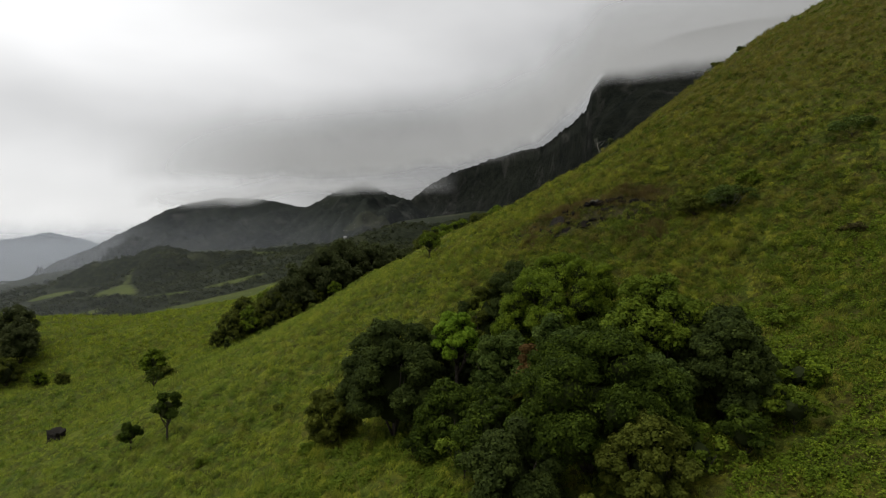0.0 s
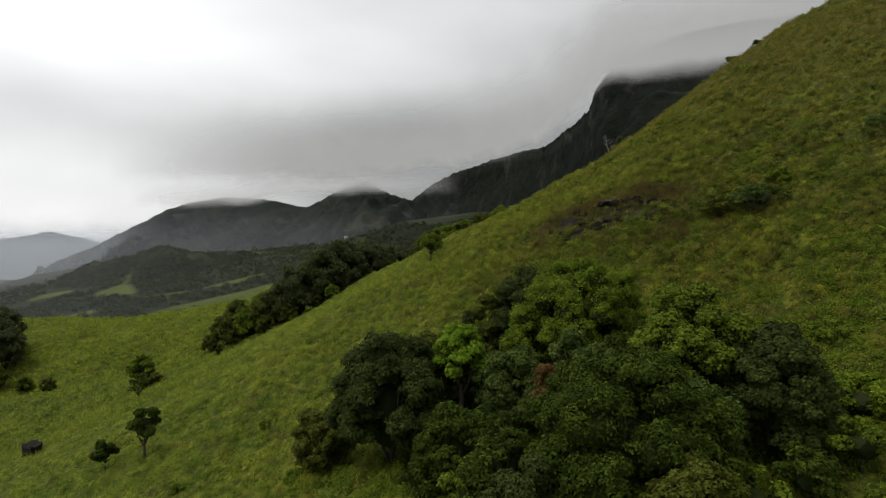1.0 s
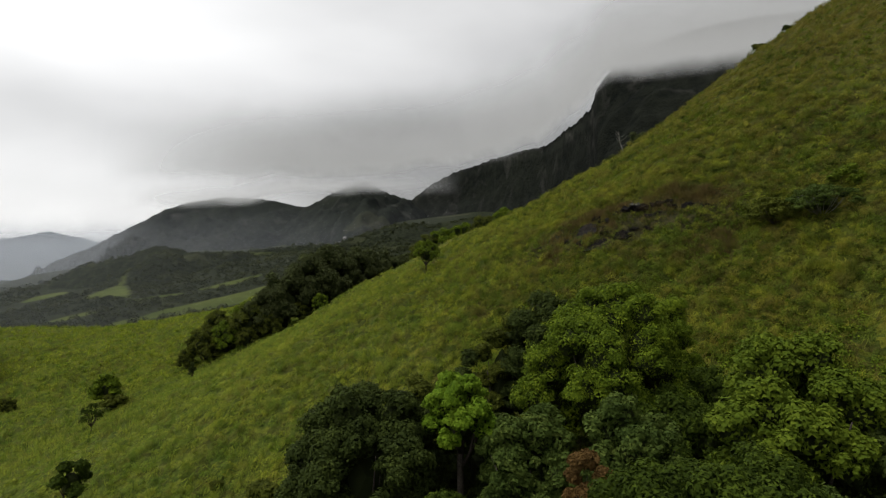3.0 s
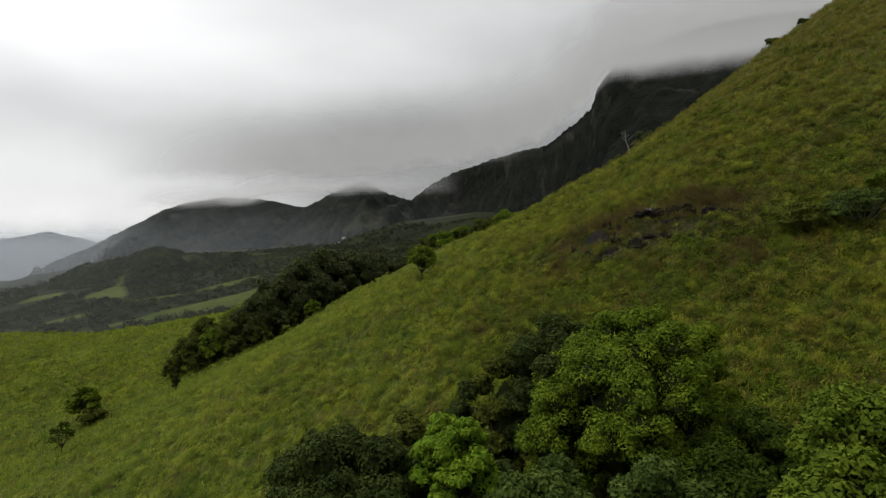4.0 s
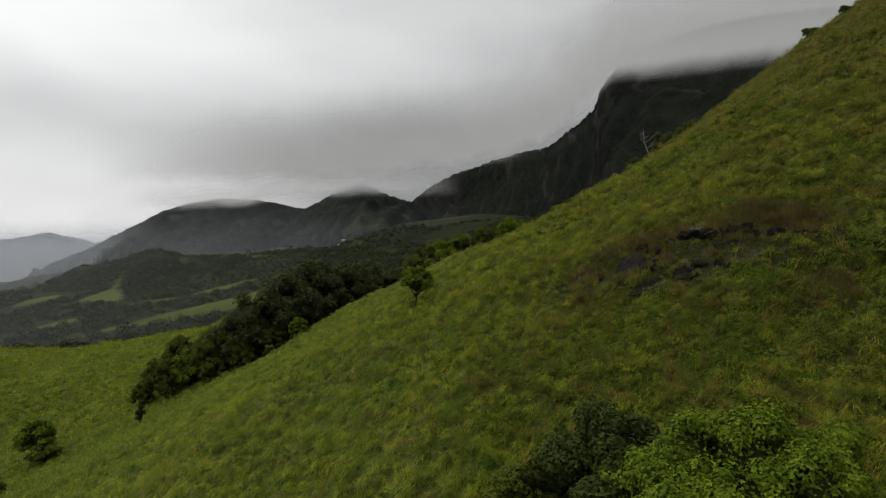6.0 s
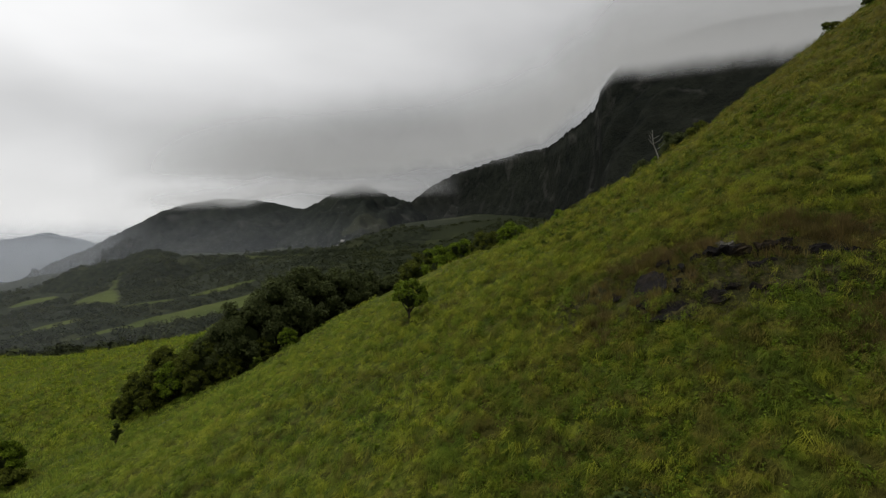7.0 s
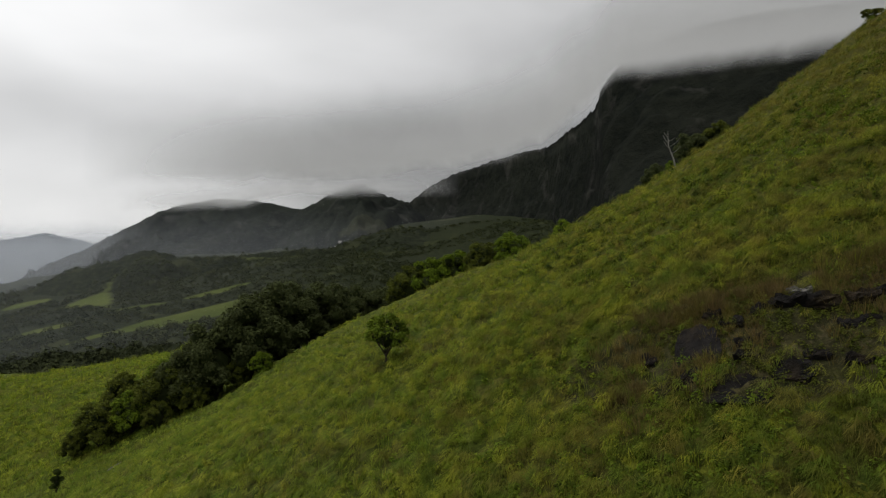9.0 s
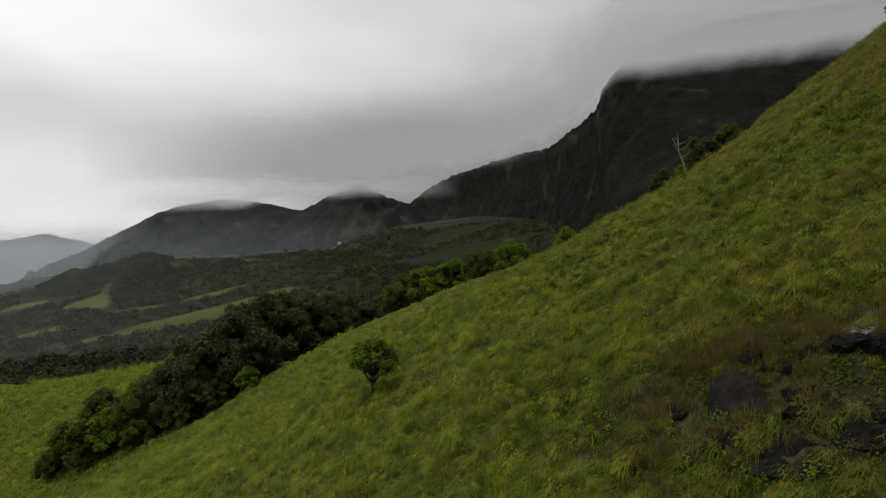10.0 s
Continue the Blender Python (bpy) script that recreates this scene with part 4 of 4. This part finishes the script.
def withered_band(x, y):
    """The fringe of dead grass along the top of the ledge, and a patch below it, 0 to 1."""
    along = (x - 21) * 0.89 - (y - 87) * 0.45
    across = (x - 21) * 0.45 + (y - 87) * 0.89
    fringe = np.exp(-((along - 1) / 8.5) ** 4 - ((across - 1.9 + 0.012 * along ** 2) / 1.15) ** 2)
    left = 0.8 * np.exp(-((x - 14.2) / 2.2) ** 2 - ((y - 88.0) / 2.4) ** 2)
    below = 0.75 * np.exp(-((x - 27.1) / 2.6) ** 2 - ((y - 77.8) / 1.5) ** 2)
    return np.maximum(fringe, np.maximum(left, below))


def on_rock(x, y):
    hit = np.zeros(np.shape(x), dtype=bool)
    for cx, cy, a, b, _ in SLABS:
        u, v = (x - cx) * 0.89 - (y - cy) * 0.45, (x - cx) * 0.45 + (y - cy) * 0.89
        hit |= (u / a) ** 2 + (v / b) ** 2 < 0.32
    return hit


def open_ground(x, y, rng):
    return (rng.rand(len(x)) > np.maximum(in_scar(x, y) * 1.7, withered_band(x, y) * 1.1)) & ~on_rock(x, y) & (x > -75 - y * 0.3) & (x < 12 + y * 0.75) & (x > -8 - y * 0.78)


def close_ground(x, y, rng):
    """Denser growth on the open middle of the slope."""
    d = np.exp(-((x - 14) / 32) ** 2 - ((y - 90) / 30) ** 2)
    return open_ground(x, y, rng) & (rng.rand(len(x)) < 0.46 + 0.54 * d)


tussocks("grass", "tussocky green and yellow pasture grass", scatter(36000, 601, -75, 85, 30, 150, close_ground), M_GRASS, 22, 0.60, 0.45, 0.019, 611, droop=0)
tussocks("grass", "rough pasture grass on the far field", scatter(22000, 602, -150, -30, 95, 205, lambda x, y, r: x < -35), M_GRASS, 7, 0.8, 0.4, 0.06, 612, droop=0)
tussocks("pale_grass", "pale seeding grass tufts", scatter(5000, 603, -60, 85, 34, 150, lambda x, y, r: (waves(x, y, 0.2, 71) > 0.1) & open_ground(x, y, r)), M_PALE, 14, 0.7, 0.3, 0.012, 613)


def thatch(name, label, spots, material, blades, radius, height, width, seed):
    """Rounded tussocks: blades that rise, arch over and hang, tuft against tuft."""
    rng = np.random.RandomState(seed)
    x, y, z = spots
    n = len(x)
    size = np.repeat(0.42 + 0.95 * rng.rand(n) ** 1.3, blades)[:, None]
    wide = np.repeat(0.8 + 0.5 * rng.rand(n), blades)[:, None]
    c = np.repeat(np.stack([x, y, z - 0.05], 1), blades, 0)
    m = n * blades
    a, out = rng.rand(m) * 6.283, rng.rand(m)[:, None]
    d = np.stack([np.cos(a), np.sin(a), np.zeros(m)], 1)
    side = np.stack([-np.sin(a), np.cos(a), np.zeros(m)], 1) * (width * (0.6 + 0.8 * rng.rand(m)))[:, None]
    up = np.array([[0, 0, 1.0]])
    R, H = radius * size * wide, height * size
    mid = c + d * R * (0.15 + 0.5 * out) + up * H * (1.05 - 0.45 * out ** 2 + 0.12 * rng.randn(m)[:, None])
    tip = c + d * R * (0.55 + 0.75 * out) + up * H * (0.85 - 0.9 * out + 0.15 * rng.randn(m)[:, None])
    # unruly blades, combed a little downhill
    mid = mid + R * rng.randn(m, 3) * np.array([0.16, 0.16, 0.05])
    tip = tip + R * (rng.randn(m, 3) * np.array([0.2, 0.2, 0.06]) + np.array([-0.28, -0.12, -0.04]))
    v = np.stack([mid - side, mid + side, tip], 1).reshape(-1, 3)
    return tagged(mesh_object(name, v, np.arange(m * 3).reshape(m, 3), material), label, "grass", kind="stuff")


thatch("tussock_grass", "rounded green tussocks crowding the slope", scatter(24000, 631, -40, 72, 40, 136, lambda x, y, r: (waves(x, y, 1.7, 92) > -0.35) & close_ground(x, y, r)), M_TUFT, 50, 0.64, 0.68, 0.017, 641)
thatch("tussock_grass", "dense olive-green tussocks round the rock ledge", scatter(5200, 633, 0, 46, 64, 104, lambda x, y, r: (r.rand(len(x)) > in_scar(x, y) * 1.7) & (waves(x, y, 1.7, 92) > -0.7) & ~on_rock(x, y)), M_TUFT, 88, 0.60, 0.58, 0.0075, 643)
thatch("tussock_grass", "rounded tussocks over the lower pasture", scatter(9000, 632, -110, -12, 56, 200, lambda x, y, r: (waves(x, y, 0.3, 93) > -0.4) & (x > -8 - y * 0.78)), M_TUFT, 16, 0.62, 0.5, 0.055, 642)


def weeds(name, label, spots, material, leaves, size, height, seed):
    rng = np.random.RandomState(seed)
    x, y, z = spots
    n = len(x)
    s = np.repeat(0.5 + 0.9 * rng.rand(n), leaves)
    d = unit_sphere(n * leaves, rng, -0.1)
    c = np.repeat(np.stack([x, y, z], 1), leaves, 0) + d * np.array([0.7, 0.7, 1.0]) * (height * s * (0.6 + 0.4 * rng.rand(len(s))))[:, None]
    nrm = d + rng.randn(len(s), 3) * 0.4 + np.array([0, 0, 0.6])
    nrm /= np.linalg.norm(nrm, axis=1)[:, None]
    v, f = leaf_faces(c, nrm, size, rng)
    return tagged(mesh_object(name, v, f, material), label, "weeds", kind="stuff")


def rank_ground(x, y, r):
    return (waves(x, y, 0.15, 72) + 0.9 * waves(x, y, 0.5, 73) + 0.022 * (x - 8) > 0.25) & open_ground(x, y, r)


weeds("weeds", "leafy green weeds among the grass", scatter(9500, 604, -60, 75, 28, 125, rank_ground), M_WEED, 28, 0.085, 0.5, 614)
weeds("weeds", "bright leafy weeds crowding the slope above the grove", scatter(6200, 609, 12, 48, 26, 66, lambda x, y, r: (waves(x, y, 0.7, 76) > -0.75) & open_ground(x, y, r)), M_LEAF["fresh"], 34, 0.09, 0.62, 619)
weeds("weeds", "tangled weeds in front of the grove", scatter(3000, 610, -16, 8, 34, 56, lambda x, y, r: (waves(x, y, 0.6, 78) > -0.2) & open_ground(x, y, r)), M_LEAF["mid"], 44, 0.085, 0.55, 622)
weeds("weeds", "rank olive weeds on the slope below the ledge", scatter(2600, 612, 2, 40, 60, 86, lambda x, y, r: (waves(x, y, 0.5, 79) > -0.2) & open_ground(x, y, r)), M_LEAF["mid"], 44, 0.075, 0.55, 623)
weeds("weeds", "dark weeds and seedlings over the eroded ledge", scatter(24000, 611, 5, 42, 68, 104, lambda x, y, r: (r.rand(len(x)) < 0.6 * in_scar(x, y)) & (waves(x, y, 1.2, 77) > -0.45) & ~on_rock(x, y)), M_LEAF["olive"], 44, 0.055, 0.4, 621)
weeds("low_shrubs", "dark green scrub scattered over the upper slope", scatter(5200, 625, 8, 66, 50, 125, lambda x, y, r: (waves(x, y, 0.22, 81) + 0.6 * waves(x, y, 0.8, 82) > 0.35) & (r.rand(len(x)) < 0.7) & open_ground(x, y, r)), M_LEAF["deep"], 46, 0.085, 0.6, 626)
weeds("weeds", "strip of bright fresh growth on the high slope", scatter(520, 627, 35, 44, 96, 118, lambda x, y, r: np.abs(x - 39.5 + (y - 107) * 0.14) < 1.8), M_LEAF["fresh"], 40, 0.09, 0.5, 628)
weeds("low_shrubs", "low mid-green bushes dotting the slope", scatter(2800, 606, -60, 80, 30, 140, lambda x, y, r: (r.rand(len(x)) < 0.25 + 0.012 * (x + 20)) & open_ground(x, y, r)), M_LEAF["mid"], 60, 0.09, 0.65, 616)
weeds("low_shrubs", "low olive and yellow-green bushes dotting the slope", scatter(2200, 607, -60, 80, 30, 140, lambda x, y, r: (r.rand(len(x)) < 0.3 + 0.01 * (x + 20)) & open_ground(x, y, r)), M_LEAF["fresh"], 55, 0.09, 0.55, 617)
tussocks("dead_grass", "brown dead grass round the rock ledge", scatter(80000, 605, 2, 50, 66, 106, lambda x, y, r: (r.rand(len(x)) < 1.25 * withered_band(x, y) + 0.25 * in_scar(x, y) - 0.06) & (waves(x, y, 0.9, 75) > -0.7) & ~on_rock(x, y)), M_DEAD, 20, 0.62, 0.34, 0.020, 615, droop=0)
tussocks("pale_grass", "patch of dry straw-coloured grass", scatter(400, 620, 29.5, 34.5, 66.5, 71.5, lambda x, y, r: ((x - 32) / 2.2) ** 2 + ((y - 69) / 2.0) ** 2 < 1), M_PALE, 30, 0.8, 0.3, 0.016, 624)
thatch("tussock_grass", "arching green tussocks above the rock ledge", scatter(1500, 608, 8, 45, 80, 105, lambda x, y, r: (r.rand(len(x)) < in_scar(x - 1.6, y - 4.2)) & ~on_rock(x, y)), M_TUFT, 100, 0.66, 0.66, 0.0065, 618)


# ---------- rock ----------
def rock(name, label, x, y, half_long, half_wide, half_high, seed, up=0.0, material=None, level=False):
    """A weathered slab lying in the slope, its long side along the contour."""
    rng = np.random.RandomState(seed)
    bm = bmesh.new()
    bmesh.ops.create_cube(bm, size=2)
    bmesh.ops.subdivide_edges(bm, edges=bm.edges[:], cuts=8, use_grid_fill=True)
    off = Vector(rng.rand(3) * 50)
    for v in bm.verts:
        p = v.co.copy()
        r = Vector((p.x, p.y, 0))
        q = max(abs(p.x), abs(p.y))
        if r.length > 0:
            p.x, p.y = r.x * (0.35 + 0.65 * q / r.length), r.y * (0.35 + 0.65 * q / r.length)
        n1 = noise.noise(p * 0.9 + off)
        n2 = noise.noise(p * 2.6 + off)
        p.x *= half_long * (1 + 0.28 * n1)
        p.y *= half_wide * (1 + 0.3 * n2)
        n3 = noise.noise(p * 5 + off)
        p.x, p.y = p.x + 0.10 * n3, p.y + 0.12 * noise.noise(p * 4 - off)
        p.z = p.z * half_high + 0.06 * n3 + 0.12 * n2 + 0.14 * n1 + 0.07 * math.floor(4 * n1 + 2 * p.y)
        v.co = p
    me = bpy.data.meshes.new(name)
    bm.to_mesh(me)
    bm.free()
    me.materials.append(material or M_ROCK)
    ob = new(name, me)
    e = 0.8
    gxs = (land_z(x + e, y) - land_z(x - e, y)) / (2 * e)
    gys = (land_z(x, y + e) - land_z(x, y - e)) / (2 * e)
    nz = Vector((0, 0, 1)) if level else Vector((-gxs, -gys, 1)).normalized()
    tx = Vector((0.89, -0.45, 0))
    tx = (tx - nz * tx.dot(nz)).normalized()
    ty = nz.cross(tx)
    ob.matrix_world = Matrix.Translation((x, y, land_z(x, y) + float(bumps(x, y)) - 0.12 + up)) @ Matrix((tx, ty, nz)).transposed().to_4x4()
    return tagged(ob, label, "rock")


for i, (x, y, a, b, hgt) in enumerate(SLABS):
    tagged(rock("rock_slab", "dark wet rock slab showing through the turf", x, y, a, b, hgt, 700 + i), group="rocks of the eroded ledge")
for i, (u, v, a, hgt) in enumerate(((-4.2, 1.6, 0.5, 0.3), (-3.2, 1.1, 0.6, 0.35), (-1.9, 1.3, 0.45, 0.4), (-0.4, 0.9, 0.7, 0.45), (1.2, 0.7, 0.6, 0.4), (2.7, 0.4, 0.7, 0.4), (4.2, 0.2, 0.5, 0.35), (5.8, 0.3, 0.7, 0.35), (7.4, 0.1, 0.5, 0.3), (-2.6, -1.8, 0.5, 0.25), (0.6, -2.0, 0.6, 0.25), (2.2, -2.4, 0.5, 0.25))):
    tagged(rock("ledge_block", "small dark block of the eroded rock ledge", 21 + 0.89 * u + 0.45 * v, 86.2 - 0.45 * u + 0.89 * v, a, a * 0.45, hgt, 740 + i, 0.1), group="rocks of the eroded ledge")
rock("ledge_stone", "pale flat stone on the rock ledge", 21.7, 87.5, 0.55, 0.14, 0.08, 720, 0.38, bark("pale_stone", (0.07, 0.066, 0.06), (0.17, 0.16, 0.145)))
# a dark rock shape added in place of a standing cow
rock("cow_standin", "dark angular block standing in for a cow on the lower pasture", -60.4, 94.7, 1.55, 0.9, 1.0, 721, 0.75, level=True, material=bark("dark_standin", (0.006, 0.006, 0.005), (0.022, 0.019, 0.015)))

# thickets on the upper slope
stand(tree("thicket", "tangled grey-brown thicket with bare pale twigs", 3.0, 3.0, "grey", 801, 36, 9000, 0.07, 0.0, gap=0.3, limbs=34, inner=0.5, category="shrub", wood=M_DEADWOOD, loose=0.8), 35.4, 75.4)
stand(tree("thicket", "drab brown thicket beside the bare one", 2.4, 2.3, "olive", 802, 30, 8000, 0.08, 0.0, limbs=14, inner=0, category="shrub", loose=0.7), 32.0, 77.6)
for i, (x, y, h, r, leaf) in enumerate(((38.7, 77.2, 2.6, 1.5, "mid"), (50.3, 75.2, 2.6, 3.0, "grey"), (42, 62.4, 1.2, 1.4, "drab"), (-12.8, 57.3, 1.5, 0.9, "mid"), (-25, 62.6, 1.2, 0.7, "mid"), (-19, 70, 1.0, 0.6, "olive"), (24, 58, 1.9, 1.4, "fresh"), (30, 54, 2.0, 1.7, "mid"), (27, 46, 2.2, 1.8, "fresh"), (64, 143, 2.0, 1.4, "olive"), (68.5, 141, 1.5, 1.1, "dark"), (15.4, 36.6, 3.4, 1.9, "mid"), (18.8, 37.6, 3.0, 1.8, "deep"), (22.8, 39.4, 2.6, 1.9, "mid"), (25.6, 43.6, 2.4, 1.8, "fresh"), (1.6, 44.5, 3.2, 2.0, "mid"), (-1.8, 48.6, 2.6, 1.8, "deep"))):
    stand(tree("bush", {"mid": "rounded green bush on the grassy slope", "deep": "rounded deep green bush on the slope", "grey": "grey-green bush on the upper slope", "drab": "withered brown bush on the slope", "olive": "olive-green bush on the pasture slope", "dark": "dark low bush near the grove", "fresh": "fresh green leafy bush near the grove"}[leaf], h * (0.72 if x > 20 and y > 45 else 1.0), r, leaf, 820 + i, 16, 2800, 0.09, 0.0, limbs=3, inner=0 if x > 20 and y > 45 else 0.4, category="shrub"), x, y, i)
